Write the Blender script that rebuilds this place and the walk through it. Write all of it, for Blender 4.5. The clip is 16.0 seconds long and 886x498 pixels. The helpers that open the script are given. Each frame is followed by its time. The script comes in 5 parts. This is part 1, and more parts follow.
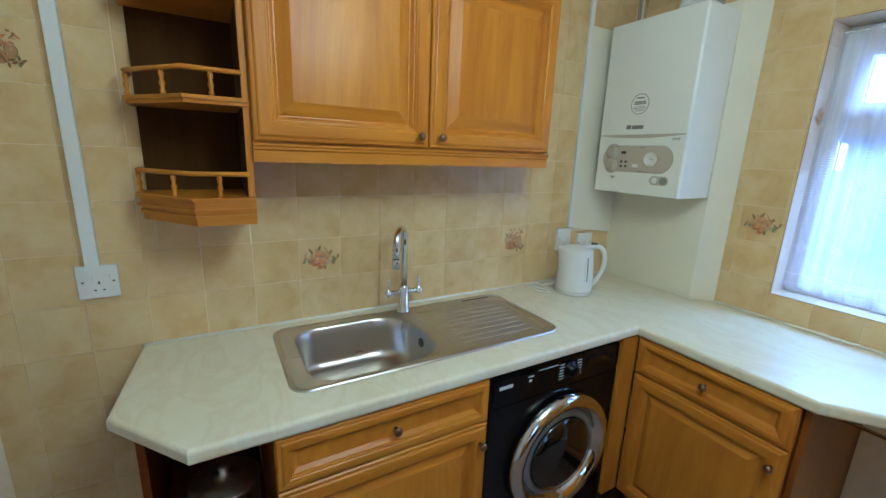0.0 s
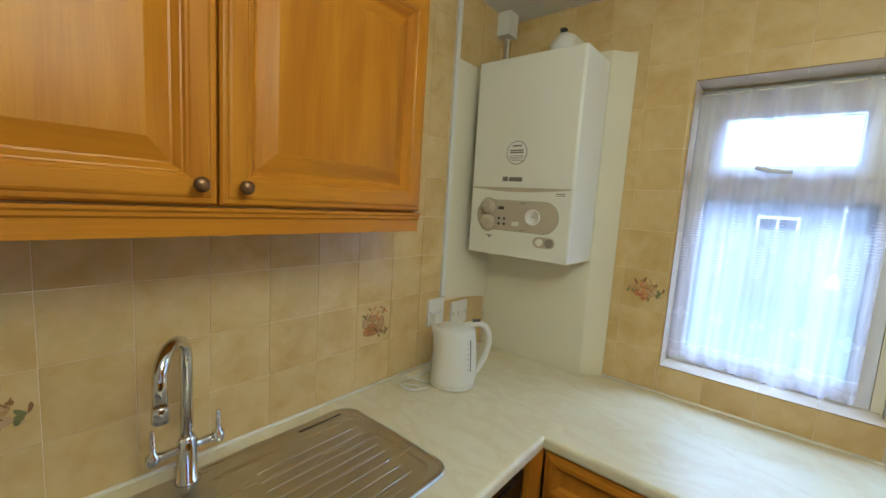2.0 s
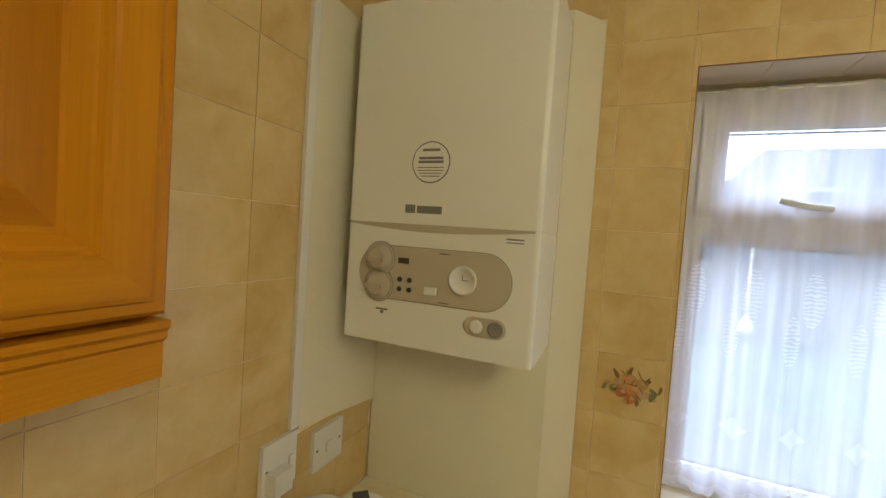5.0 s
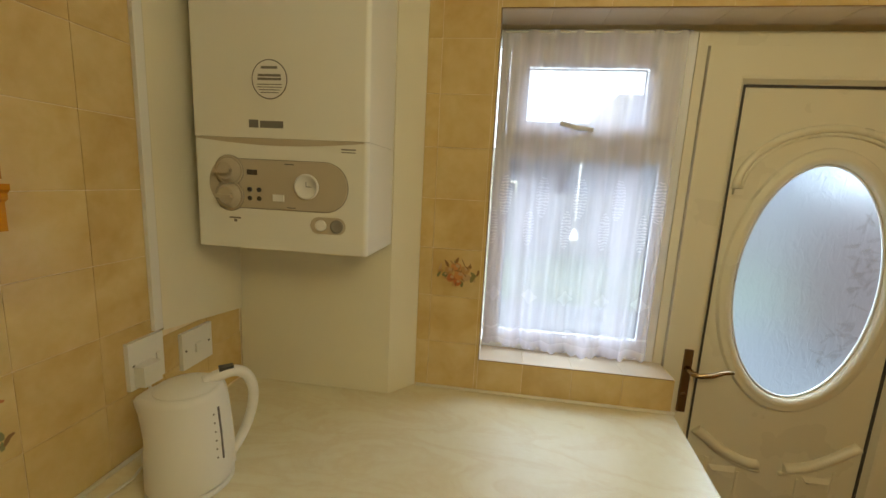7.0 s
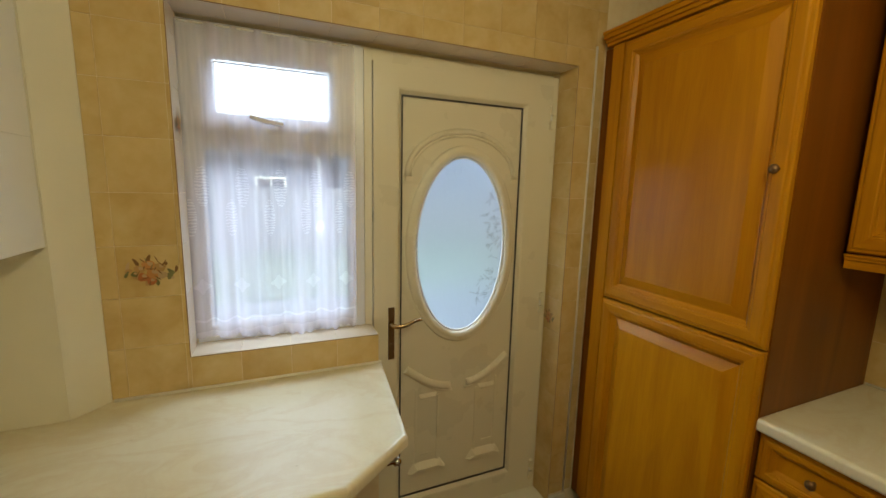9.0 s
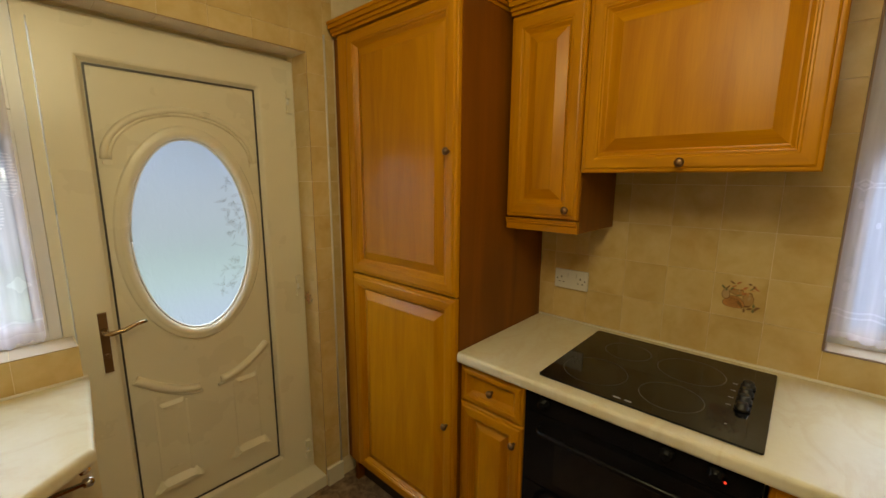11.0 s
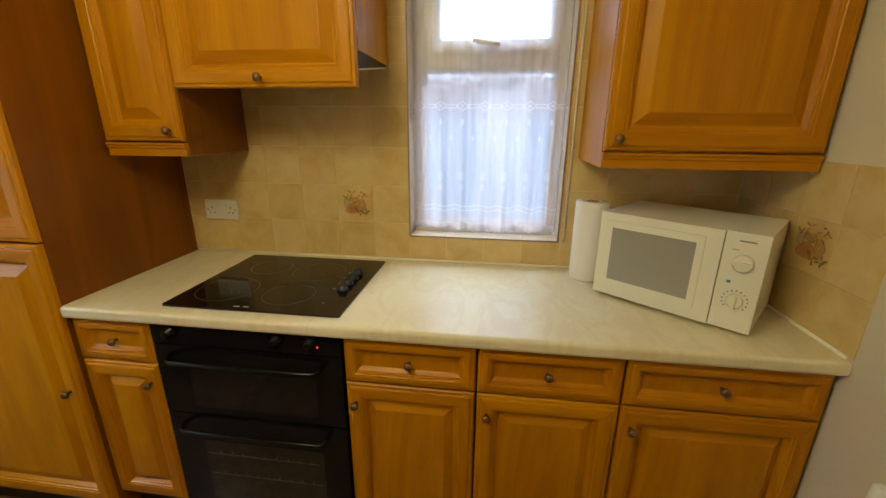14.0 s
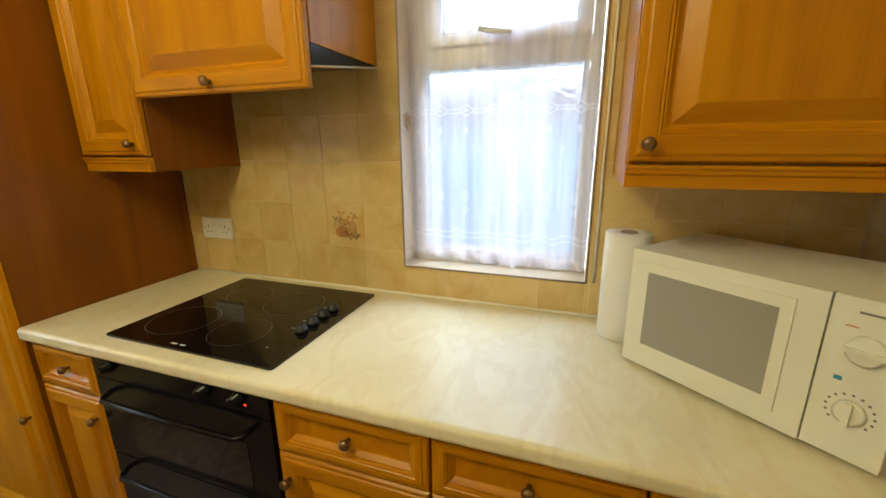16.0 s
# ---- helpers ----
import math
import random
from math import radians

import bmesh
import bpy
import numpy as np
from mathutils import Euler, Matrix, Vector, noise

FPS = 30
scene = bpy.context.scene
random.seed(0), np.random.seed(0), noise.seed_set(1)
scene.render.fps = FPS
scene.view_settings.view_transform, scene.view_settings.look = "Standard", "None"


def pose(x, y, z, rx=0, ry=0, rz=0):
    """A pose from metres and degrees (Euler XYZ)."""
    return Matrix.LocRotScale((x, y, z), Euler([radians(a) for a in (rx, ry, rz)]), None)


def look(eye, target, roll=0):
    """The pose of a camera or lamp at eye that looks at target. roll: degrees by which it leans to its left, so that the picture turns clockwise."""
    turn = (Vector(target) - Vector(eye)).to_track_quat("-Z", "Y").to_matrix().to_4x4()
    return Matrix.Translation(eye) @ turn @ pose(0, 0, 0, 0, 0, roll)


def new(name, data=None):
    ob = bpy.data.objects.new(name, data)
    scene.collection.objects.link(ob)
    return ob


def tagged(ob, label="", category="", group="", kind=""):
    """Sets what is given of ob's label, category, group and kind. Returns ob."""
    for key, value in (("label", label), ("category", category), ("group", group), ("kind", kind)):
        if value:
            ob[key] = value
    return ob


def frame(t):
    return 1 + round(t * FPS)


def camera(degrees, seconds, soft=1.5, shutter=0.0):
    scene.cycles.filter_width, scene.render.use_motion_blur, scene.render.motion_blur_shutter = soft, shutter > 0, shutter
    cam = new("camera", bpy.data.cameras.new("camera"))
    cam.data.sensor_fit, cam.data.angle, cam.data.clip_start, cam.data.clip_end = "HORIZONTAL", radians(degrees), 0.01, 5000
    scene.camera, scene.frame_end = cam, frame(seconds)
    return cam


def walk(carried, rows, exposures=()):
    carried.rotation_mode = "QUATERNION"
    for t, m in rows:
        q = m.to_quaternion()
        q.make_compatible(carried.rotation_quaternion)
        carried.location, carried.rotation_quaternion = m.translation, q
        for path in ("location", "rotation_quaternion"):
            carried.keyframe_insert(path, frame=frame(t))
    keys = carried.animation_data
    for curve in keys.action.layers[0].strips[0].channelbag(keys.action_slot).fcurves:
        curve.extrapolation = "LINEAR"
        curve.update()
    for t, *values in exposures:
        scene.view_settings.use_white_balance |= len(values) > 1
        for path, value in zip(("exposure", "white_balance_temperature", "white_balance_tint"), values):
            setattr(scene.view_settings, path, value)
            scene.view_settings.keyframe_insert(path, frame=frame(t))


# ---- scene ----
cam = camera(95.7, 16.0)
PATH = [
    (0, (-2.001, 1.448, 1.539), (-1.035, 3.138, 1.078), 2.1),
    (0.5, (-2.016, 1.537, 1.543), (-0.811, 3.081, 1.134), 2.3),
    (1, (-1.94, 1.63, 1.549), (-0.656, 3.12, 1.188), 2.8),
    (1.5, (-1.789, 1.734, 1.58), (-0.419, 3.161, 1.281), 4.4),
    (2, (-1.677, 1.874, 1.589), (-0.15, 3.144, 1.351), 3.6),
    (2.5, (-1.558, 2.025, 1.598), (0.126, 3.089, 1.417), 2.3),
    (3, (-1.43, 2.103, 1.6), (0.278, 3.136, 1.461), 4.2),
    (3.2, (-1.375, 2.131, 1.602), (0.326, 3.176, 1.487), 4.1),
    (5.3, (-1.072, 2.312, 1.641), (0.799, 3.011, 1.533), 3.4),
    (5.5, (-1.074, 2.3, 1.633), (0.817, 2.938, 1.493), 3.0),
    (6, (-1.096, 2.273, 1.622), (0.834, 2.754, 1.415), 3.0),
    (6.5, (-1.148, 2.216, 1.592), (0.796, 2.586, 1.305), 2.4),
    (7, (-1.22, 2.134, 1.576), (0.736, 2.389, 1.246), 2.9),
    (7.5, (-1.283, 2.068, 1.558), (0.683, 2.147, 1.203), 2.2),
    (8, (-1.327, 2.016, 1.554), (0.637, 1.862, 1.211), 1.4),
    (8.5, (-1.368, 1.95, 1.563), (0.56, 1.526, 1.24), 1.1),
    (9, (-1.39, 1.905, 1.564), (0.429, 1.134, 1.255), 1.4),
    (9.5, (-1.397, 1.867, 1.562), (0.251, 0.775, 1.256), 0.1),
    (9.7, (-1.421, 1.824, 1.564), (0.174, 0.656, 1.261), 0.0),
    (11.8, (-1.747, 1.671, 1.531), (-0.656, 0.041, 1.138), -0.2),
    (12, (-1.769, 1.669, 1.531), (-0.755, -0.007, 1.129), -0.5),
    (12.5, (-1.85, 1.661, 1.535), (-0.995, -0.101, 1.128), -0.3),
    (13, (-1.949, 1.631, 1.525), (-1.222, -0.182, 1.093), 0.9),
    (13.5, (-2.022, 1.607, 1.508), (-1.531, -0.274, 1.037), 1.1),
    (14, (-2.076, 1.585, 1.458), (-1.83, -0.31, 0.868), 0.4),
    (14.5, (-2.138, 1.536, 1.434), (-2.014, -0.361, 0.814), -0.3),
    (15, (-2.172, 1.444, 1.429), (-1.948, -0.459, 0.858), 0.7),
    (15.5, (-2.226, 1.336, 1.41), (-1.849, -0.543, 0.836), -1.2),
    (16, (-2.3, 1.228, 1.43), (-1.666, -0.599, 0.92), -0.5),
]
EXPOSURES = ((0, 0.42, 3880, 0), (1.5, 0.27, 4420, 0), (3.0, 0.02, 5180, 1), (5.5, -0.12, 6050, 2), (7.0, -0.28, 6500, 0), (9.0, -0.30, 6300, 0), (12.0, -0.18, 7000, 4), (13.5, -0.22, 6800, 2), (14.0, 0.16, 6580, 0), (14.5, 0.36, 6600, -2), (16, 0.5, 6450, -4))
walk(cam, [(t, look(eye, target, roll)) for t, eye, target, roll in PATH], EXPOSURES)

# ---- light ----
SUN_EL, SUN_ROT = 38.0, 200.0
world = bpy.data.worlds.new("world")
scene.world = world
world.use_nodes = True
sky = world.node_tree.nodes.new("ShaderNodeTexSky")
sky.sky_type, sky.sun_disc = "NISHITA", False
sky.sun_elevation, sky.sun_rotation, sky.dust_density = radians(SUN_EL), radians(SUN_ROT), 4.0
hazy = world.node_tree.nodes.new("ShaderNodeMixRGB")
hazy.inputs[0].default_value, hazy.inputs[2].default_value = 0.8, (58.0, 65.0, 77.0, 1)
world.node_tree.links.new(sky.outputs[0], hazy.inputs[1])
world.node_tree.links.new(hazy.outputs[0], world.node_tree.nodes["Background"].inputs[0])
world.node_tree.nodes["Background"].inputs[1].default_value = 0.10


def lamp(name, kind, energy, color, m, **more):
    data = bpy.data.lights.new(name, kind)
    data.energy, data.color = energy, color
    for key, value in more.items():
        if key == "size":
            data.size = value
        elif key == "size_y":
            data.shape, data.size_y = "RECTANGLE", value
        elif key == "angle":
            data.angle = value
        elif key == "radius":
            data.shadow_soft_size = value
    ob = new(name, data)
    ob.matrix_world = m
    return ob


lamp("sun", "SUN", 0.8, (1, 0.96, 0.9), look((0, 0, 10), (-math.sin(radians(SUN_ROT)), -math.cos(radians(SUN_ROT)), 10 - math.tan(radians(SUN_EL)))), angle=radians(12))
lamp("sky_light_east", "AREA", 86.0, (0.72, 0.83, 1.0), look((1.0, 1.45, 2.75), (-0.5, 1.45, 1.0)), size=2.2, size_y=1.0)
lamp("sky_light_south", "AREA", 23.0, (0.72, 0.83, 1.0), look((-2.04, -0.95, 2.70), (-2.04, 0.5, 1.0)), size=1.0, size_y=0.9)
# Unseen warm lamp added to brighten the room; no bulb is modelled.
lamp("added_room_light", "POINT", 25.0, (1.0, 0.84, 0.50), Matrix.Translation((-1.47, 1.50, 2.14)), radius=0.22)


# ---- materials ----
class Mat:
    """A node material with short ways to add nodes."""

    def __init__(self, name, color=(0.8, 0.8, 0.8), rough=0.5, metal=0.0, **more):
        self.m = bpy.data.materials.new(name)
        self.m.use_nodes = True
        self.n, self.l = self.m.node_tree.nodes, self.m.node_tree.links
        self.b = self.n["Principled BSDF"]
        self.b.inputs["Base Color"].default_value = (*color, 1)
        self.b.inputs["Roughness"].default_value = rough
        self.b.inputs["Metallic"].default_value = metal
        for key, value in more.items():
            self.b.inputs[key.replace("_", " ")].default_value = value
        self.coord = None

    def add(self, kind, **values):
        node = self.n.new("ShaderNode" + kind)
        for key, value in values.items():
            node.inputs[key].default_value = value
        return node

    def at(self, scale=(1, 1, 1), shift=True):
        """Object coordinates, moved at random from object to object."""
        co = self.add("TexCoord")
        mp = self.add("Mapping")
        mp.inputs["Scale"].default_value = scale
        self.l.new(co.outputs["Object"], mp.inputs["Vector"])
        if shift:
            info = self.add("ObjectInfo")
            mul = self.n.new("ShaderNodeMath")
            mul.operation = "MULTIPLY"
            mul.inputs[1].default_value = 31.0
            self.l.new(info.outputs["Random"], mul.inputs[0])
            self.l.new(mul.outputs[0], mp.inputs["Location"])
        return mp.outputs[0]

    def noise(self, where, scale, detail=4.0, rough=0.55, distort=0.0):
        node = self.add("TexNoise", Scale=scale, Detail=detail, Roughness=rough, Distortion=distort)
        self.l.new(where, node.inputs["Vector"])
        return node.outputs["Fac"]

    def ramp(self, fac, stops):
        node = self.n.new("ShaderNodeValToRGB")
        e = node.color_ramp.elements
        while len(e) < len(stops):
            e.new(0.5)
        for k, (p, c) in enumerate(stops):
            e[k].position, e[k].color = p, (*c, 1) if len(c) == 3 else c
        self.l.new(fac, node.inputs[0])
        return node.outputs[0]

    def mix(self, fac, a, b, kind="MIX"):
        node = self.n.new("ShaderNodeMixRGB")
        node.blend_type = kind
        for k, v in ((0, fac), (1, a), (2, b)):
            if hasattr(v, "is_output"):
                self.l.new(v, node.inputs[k])
            else:
                node.inputs[k].default_value = v if k == 0 else (*v, 1)
        return node.outputs[0]

    def color(self, out):
        self.l.new(out, self.b.inputs["Base Color"])
        return self

    def rough(self, out, lo, hi):
        node = self.n.new("ShaderNodeMapRange")
        node.inputs["To Min"].default_value, node.inputs["To Max"].default_value = lo, hi
        self.l.new(out, node.inputs["Value"])
        self.l.new(node.outputs[0], self.b.inputs["Roughness"])
        return self

    def bump(self, out, strength=0.2, distance=0.002):
        node = self.n.new("ShaderNodeBump")
        node.inputs["Strength"].default_value, node.inputs["Distance"].default_value = strength, distance
        self.l.new(out, node.inputs["Height"])
        self.l.new(node.outputs[0], self.b.inputs["Normal"])
        return self


def wood(name, light, dark, upright=True, rough=0.36, coat=0.20):
    """Varnished oak veneer: long streaks and cathedral figure along the grain."""
    a = Mat(name, rough=rough)
    fine = a.noise(a.at((330, 330, 9) if upright else (9, 330, 330)), 1.0, 3, 0.6)
    wide = a.noise(a.at((9, 9, 0.9) if upright else (0.9, 9, 9)), 1.0, 3, 0.55, 1.2)
    rings = a.add("TexWave", Scale=1.0, Distortion=3.5, Detail=2.5)
    rings.wave_type, rings.rings_direction = "RINGS", "SPHERICAL"
    rings.inputs["Detail Scale"].default_value = 1.6
    spread = a.add("Mapping")
    spread.inputs["Scale"].default_value = (4.6, 0.2, 1.1) if upright else (1.1, 0.2, 4.6)
    spread.inputs["Location"].default_value = (-2.2, 0, -0.4) if upright else (-0.4, 0, -2.2)
    a.l.new(a.add("TexCoord").outputs["Generated"], spread.inputs["Vector"])
    info = a.add("ObjectInfo")
    moved = a.n.new("ShaderNodeVectorMath")
    moved.operation = "ADD"
    a.l.new(spread.outputs[0], moved.inputs[0])
    a.l.new(info.outputs["Random"], moved.inputs[1])
    a.l.new(moved.outputs[0], rings.inputs["Vector"])
    c = a.ramp(wide, [(0.3, dark), (0.72, light)])
    c = a.mix(0.14, c, a.ramp(rings.outputs["Fac"], [(0.35, dark), (0.6, light)]))
    c = a.mix(0.09, c, a.ramp(fine, [(0.38, tuple(v * 0.70 for v in dark)), (0.56, light)]), "MIX")
    a.color(c).rough(fine, rough - 0.05, rough + 0.12).bump(fine, 0.07, 0.0005)
    a.b.inputs["Coat Weight"].default_value, a.b.inputs["Coat Roughness"].default_value = coat, 0.27
    a.b.inputs["Specular IOR Level"].default_value = 0.16
    return a.m


OAK = wood("oak", (0.590, 0.258, 0.004), (0.41, 0.148, 0.002))
OAK_FLAT = wood("oak_across", (0.590, 0.258, 0.004), (0.41, 0.148, 0.002), False)
# Darker tone of the same oak for side, end and carcass panels.
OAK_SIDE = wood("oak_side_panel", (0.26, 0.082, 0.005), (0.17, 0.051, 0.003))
# Oak with the open shelf's inner shade put into its colour.
OAK_SHADED = wood("oak_with_shelf_shade", (0.075, 0.034, 0.004), (0.045, 0.019, 0.002), rough=0.8, coat=0.0)


def tile_mat(name="glazed_tile", pale=0.0):
    a = Mat(name, rough=0.22)
    co = a.at((1, 1, 1))
    cloud = a.noise(co, 8.0, 3, 0.5, 0.5)
    small = a.noise(co, 38.0, 3, 0.6, 0.3)
    c = a.ramp(cloud, [(0.28, (0.59, 0.385, 0.125)), (0.50, (0.70, 0.52, 0.225)), (0.76, (0.77, 0.61, 0.31))])
    c = a.mix(0.25, c, a.ramp(small, [(0.35, (0.64, 0.47, 0.20)), (0.65, (0.75, 0.60, 0.32))]))
    info = a.add("ObjectInfo")
    c = a.mix(0.5, c, a.mix(1.0, c, a.ramp(info.outputs["Random"], [(0, (0.90, 0.88, 0.84)), (1, (1, 1, 1))]), "MULTIPLY"))
    # The blend towards white paints window glare into the same tile.
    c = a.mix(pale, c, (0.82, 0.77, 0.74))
    a.color(c).bump(small, 0.06, 0.001)
    return a.m


TILE = tile_mat()
REVEAL_GLARE_TILE = tile_mat("tile_with_window_glare", 0.62)
grout = Mat("grout", rough=0.9)
GROUT = grout.color(grout.ramp(grout.noise(grout.at(), 30), [(0.3, (0.80, 0.67, 0.42)), (0.7, (0.86, 0.75, 0.52))])).m


def painted(name, color, rough=0.5, amount=0.06, scale=3.0):
    a = Mat(name, rough=rough)
    co = a.at()
    big, fine = a.noise(co, scale), a.noise(co, 160, 2)
    a.color(a.ramp(big, [(0.3, tuple(v * (1 - amount) for v in color)), (0.7, color)])).rough(big, rough - 0.05, rough + 0.06).bump(fine, 0.08, 0.0008)
    return a.m


PAINT = painted("cream_wall_paint", (0.70, 0.64, 0.50), 0.7)
WHITE_BOARD = painted("white_painted_board", (0.84, 0.79, 0.62), 0.45)
CEILING = painted("white_ceiling_paint", (0.80, 0.78, 0.74), 0.8)
UPVC = painted("cream_upvc", (0.83, 0.78, 0.62), 0.28, 0.03)
# White uPVC tinted blue: daylight on the frames put into the colour.
WINDOW_UPVC = painted("white_upvc_with_daylight_tint", (0.82, 0.83, 0.88), 0.25, 0.02)
ENAMEL = painted("white_enamel", (0.84, 0.84, 0.77), 0.22, 0.02)
WHITE_PLASTIC = painted("white_plastic", (0.82, 0.81, 0.77), 0.3, 0.03)
GREY_PLASTIC = painted("beige_grey_plastic", (0.53, 0.47, 0.36), 0.4, 0.04)
DARK_GREY = Mat("dark_grey", (0.06, 0.055, 0.05), 0.4).m
INK = Mat("grey_ink", (0.16, 0.15, 0.14), 0.6).m
BLACK = Mat("black_enamel", (0.005, 0.005, 0.006), 0.18, Specular_IOR_Level=0.2).m
BLACK_GLASS = Mat("black_glass", (0.004, 0.004, 0.005), 0.06).m
CHROME = Mat("chrome", (0.72, 0.72, 0.72), 0.09, 1.0).m
BRASS = Mat("dark_antique_brass", (0.24, 0.14, 0.065), 0.40, 0.85).m
SEAL = painted("sealant_bead", (0.90, 0.86, 0.74), 0.5)
RED_GLOW = Mat("red_lamp", (0.6, 0.02, 0.01), 0.4, Emission_Color=(1, 0.05, 0.02, 1), Emission_Strength=2.0).m
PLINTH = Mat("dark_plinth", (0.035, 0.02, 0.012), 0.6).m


def worktop_mat():
    a = Mat("cream_marbled_laminate", rough=0.3)
    co = a.at((1, 1, 1), False)
    vein = a.noise(a.at((7.5, 3.4, 1), False), 1.0, 7, 0.60, 0.9)
    cloud = a.noise(co, 2.2, 4, 0.5, 0.6)
    fine = a.noise(co, 45, 3)
    c = a.ramp(cloud, [(0.3, (0.77, 0.70, 0.48)), (0.7, (0.83, 0.78, 0.59))])
    c = a.mix(a.ramp(vein, [(0.43, (0, 0, 0)), (0.505, (0.30, 0.30, 0.30)), (0.57, (0, 0, 0))]), c, (0.62, 0.47, 0.22))
    c = a.mix(0.15, c, a.ramp(fine, [(0.35, (0.72, 0.65, 0.48)), (0.65, (0.84, 0.80, 0.68))]))
    a.color(c).rough(fine, 0.24, 0.38).bump(fine, 0.04, 0.0006)
    return a.m


WORKTOP = worktop_mat()


# ---- building helpers ----
def box(bm, x0, y0, z0, x1, y1, z1, slot=0):
    xs, ys, zs = sorted((x0, x1)), sorted((y0, y1)), sorted((z0, z1))
    v = [bm.verts.new((x, y, z)) for z in zs for y in ys for x in xs]
    for f in ((0, 2, 3, 1), (4, 5, 7, 6), (0, 1, 5, 4), (2, 6, 7, 3), (0, 4, 6, 2), (1, 3, 7, 5)):
        bm.faces.new([v[k] for k in f]).material_index = slot
    return v


def boxes(*sizes):
    bm = bmesh.new()
    for s in sizes:
        box(bm, *s)
    return bm


def worn(bm, width=0.002, segments=2):
    """Rounds the edges of a small mesh."""
    bmesh.ops.bevel(bm, geom=[e for e in bm.edges if e.calc_face_angle(0) > 0.5], offset=width, segments=segments, profile=0.5, affect="EDGES", clamp_overlap=True)
    return bm


def prism(bm, points, z0, z1, slot=0):
    """A flat outline of (x, y), counterclockwise, raised from z0 to z1."""
    low, high = [bm.verts.new((x, y, z0)) for x, y in points], [bm.verts.new((x, y, z1)) for x, y in points]
    faces = [bm.faces.new(low[::-1]), bm.faces.new(high)]
    n = len(points)
    faces += [bm.faces.new((low[k], low[(k + 1) % n], high[(k + 1) % n], high[k])) for k in range(n)]
    for f in faces:
        f.material_index = slot
    return faces


def turned(bm, profile, axis="z", steps=24, at=(0, 0, 0), slot=0, smooth=True):
    """A lathe: profile of (radius, height) along an axis."""
    rings = []
    for r, h in profile:
        ring = []
        for k in range(steps):
            c, s = math.cos(2 * math.pi * k / steps) * r, math.sin(2 * math.pi * k / steps) * r
            p = {"z": (c, s, h), "y": (s, h, c), "x": (h, c, s)}[axis]
            ring.append(bm.verts.new((p[0] + at[0], p[1] + at[1], p[2] + at[2])))
        rings.append(ring)
    for a, b in zip(rings, rings[1:]):
        for k in range(steps):
            f = bm.faces.new((a[k], a[(k + 1) % steps], b[(k + 1) % steps], b[k]))
            f.smooth, f.material_index = smooth, slot
    for ring, flip in ((rings[0], True), (rings[-1], False)):
        f = bm.faces.new(ring[::-1] if flip else ring)
        f.material_index = slot
    return bm


def tube(bm, points, radius, steps=10, slot=0, closed_ends=True):
    """A round bar along a line of points."""
    pts = [Vector(p) for p in points]
    rings, side = [], None
    for k, p in enumerate(pts):
        way = (pts[min(k + 1, len(pts) - 1)] - pts[max(k - 1, 0)]).normalized()
        side = (way.orthogonal() if side is None else side - way * side.dot(way)).normalized()
        up = way.cross(side)
        r = radius[k] if isinstance(radius, (list, tuple)) else radius
        rings.append([bm.verts.new(p + side * math.cos(2 * math.pi * j / steps) * r + up * math.sin(2 * math.pi * j / steps) * r) for j in range(steps)])
    for a, b in zip(rings, rings[1:]):
        for j in range(steps):
            f = bm.faces.new((a[j], a[(j + 1) % steps], b[(j + 1) % steps], b[j]))
            f.smooth, f.material_index = True, slot
    if closed_ends:
        bm.faces.new(rings[0][::-1]).material_index = slot
        bm.faces.new(rings[-1]).material_index = slot
    return bm


def part(name, bm, mats, parent=None, label="", m=None, kind=""):
    bmesh.ops.recalc_face_normals(bm, faces=bm.faces)
    me = bpy.data.meshes.new(name)
    bm.to_mesh(me)
    bm.free()
    for mat in mats if isinstance(mats, (list, tuple)) else [mats]:
        me.materials.append(mat)
    ob = new(name, me)
    if parent:
        ob.parent = parent
    if m is not None:
        ob.matrix_basis = m
    return tagged(ob, label, kind=kind)


def thing(name, label, category, m=None, group="", kind=""):
    ob = new(name)
    ob.empty_display_size = 0.1
    if m is not None:
        ob.matrix_basis = m
    return tagged(ob, label, category, group, kind)


NORTH, WEST, TOP = 2.93, -2.96, 2.42
WORK = 0.91


def on_south(x, z=0.0):
    return pose(x, 0, z)


def on_north(x, z=0.0):
    return pose(x, NORTH, z, 0, 0, 180)


def on_east(y, z=0.0):
    return pose(0, y, z, 0, 0, 90)


# ---- structure ----
def structure(name, bm, mat, label):
    return tagged(part(name, bm, mat), label, kind="structure")


floor_mat = Mat("brown_patterned_vinyl", rough=0.42)
co = floor_mat.at((1, 1, 1), False)
cells = floor_mat.add("TexVoronoi", Scale=22.0)
floor_mat.l.new(co, cells.inputs["Vector"])
c = floor_mat.ramp(floor_mat.noise(co, 14, 5, 0.65, 1.5), [(0.35, (0.10, 0.055, 0.03)), (0.5, (0.26, 0.16, 0.09)), (0.68, (0.40, 0.30, 0.19))])
c = floor_mat.mix(0.35, c, floor_mat.ramp(cells.outputs["Distance"], [(0.1, (0.34, 0.24, 0.15)), (0.6, (0.08, 0.045, 0.03))]))
floor_mat.color(c)
floor = structure("floor", boxes((WEST - 0.2, -0.3, -0.12, 0.3, NORTH + 0.2, 0)), floor_mat.m, "brown and cream patterned vinyl floor, slightly worn")
ceiling = structure("ceiling", boxes((WEST - 0.2, -0.3, TOP, 0.3, NORTH + 0.2, TOP + 0.12)), CEILING, "plain white painted ceiling")
wall_west = structure("wall_west", boxes((WEST - 0.2, -0.3, 0, WEST, NORTH + 0.2, TOP)), PAINT, "plain cream painted plaster wall")
G = 0.0020
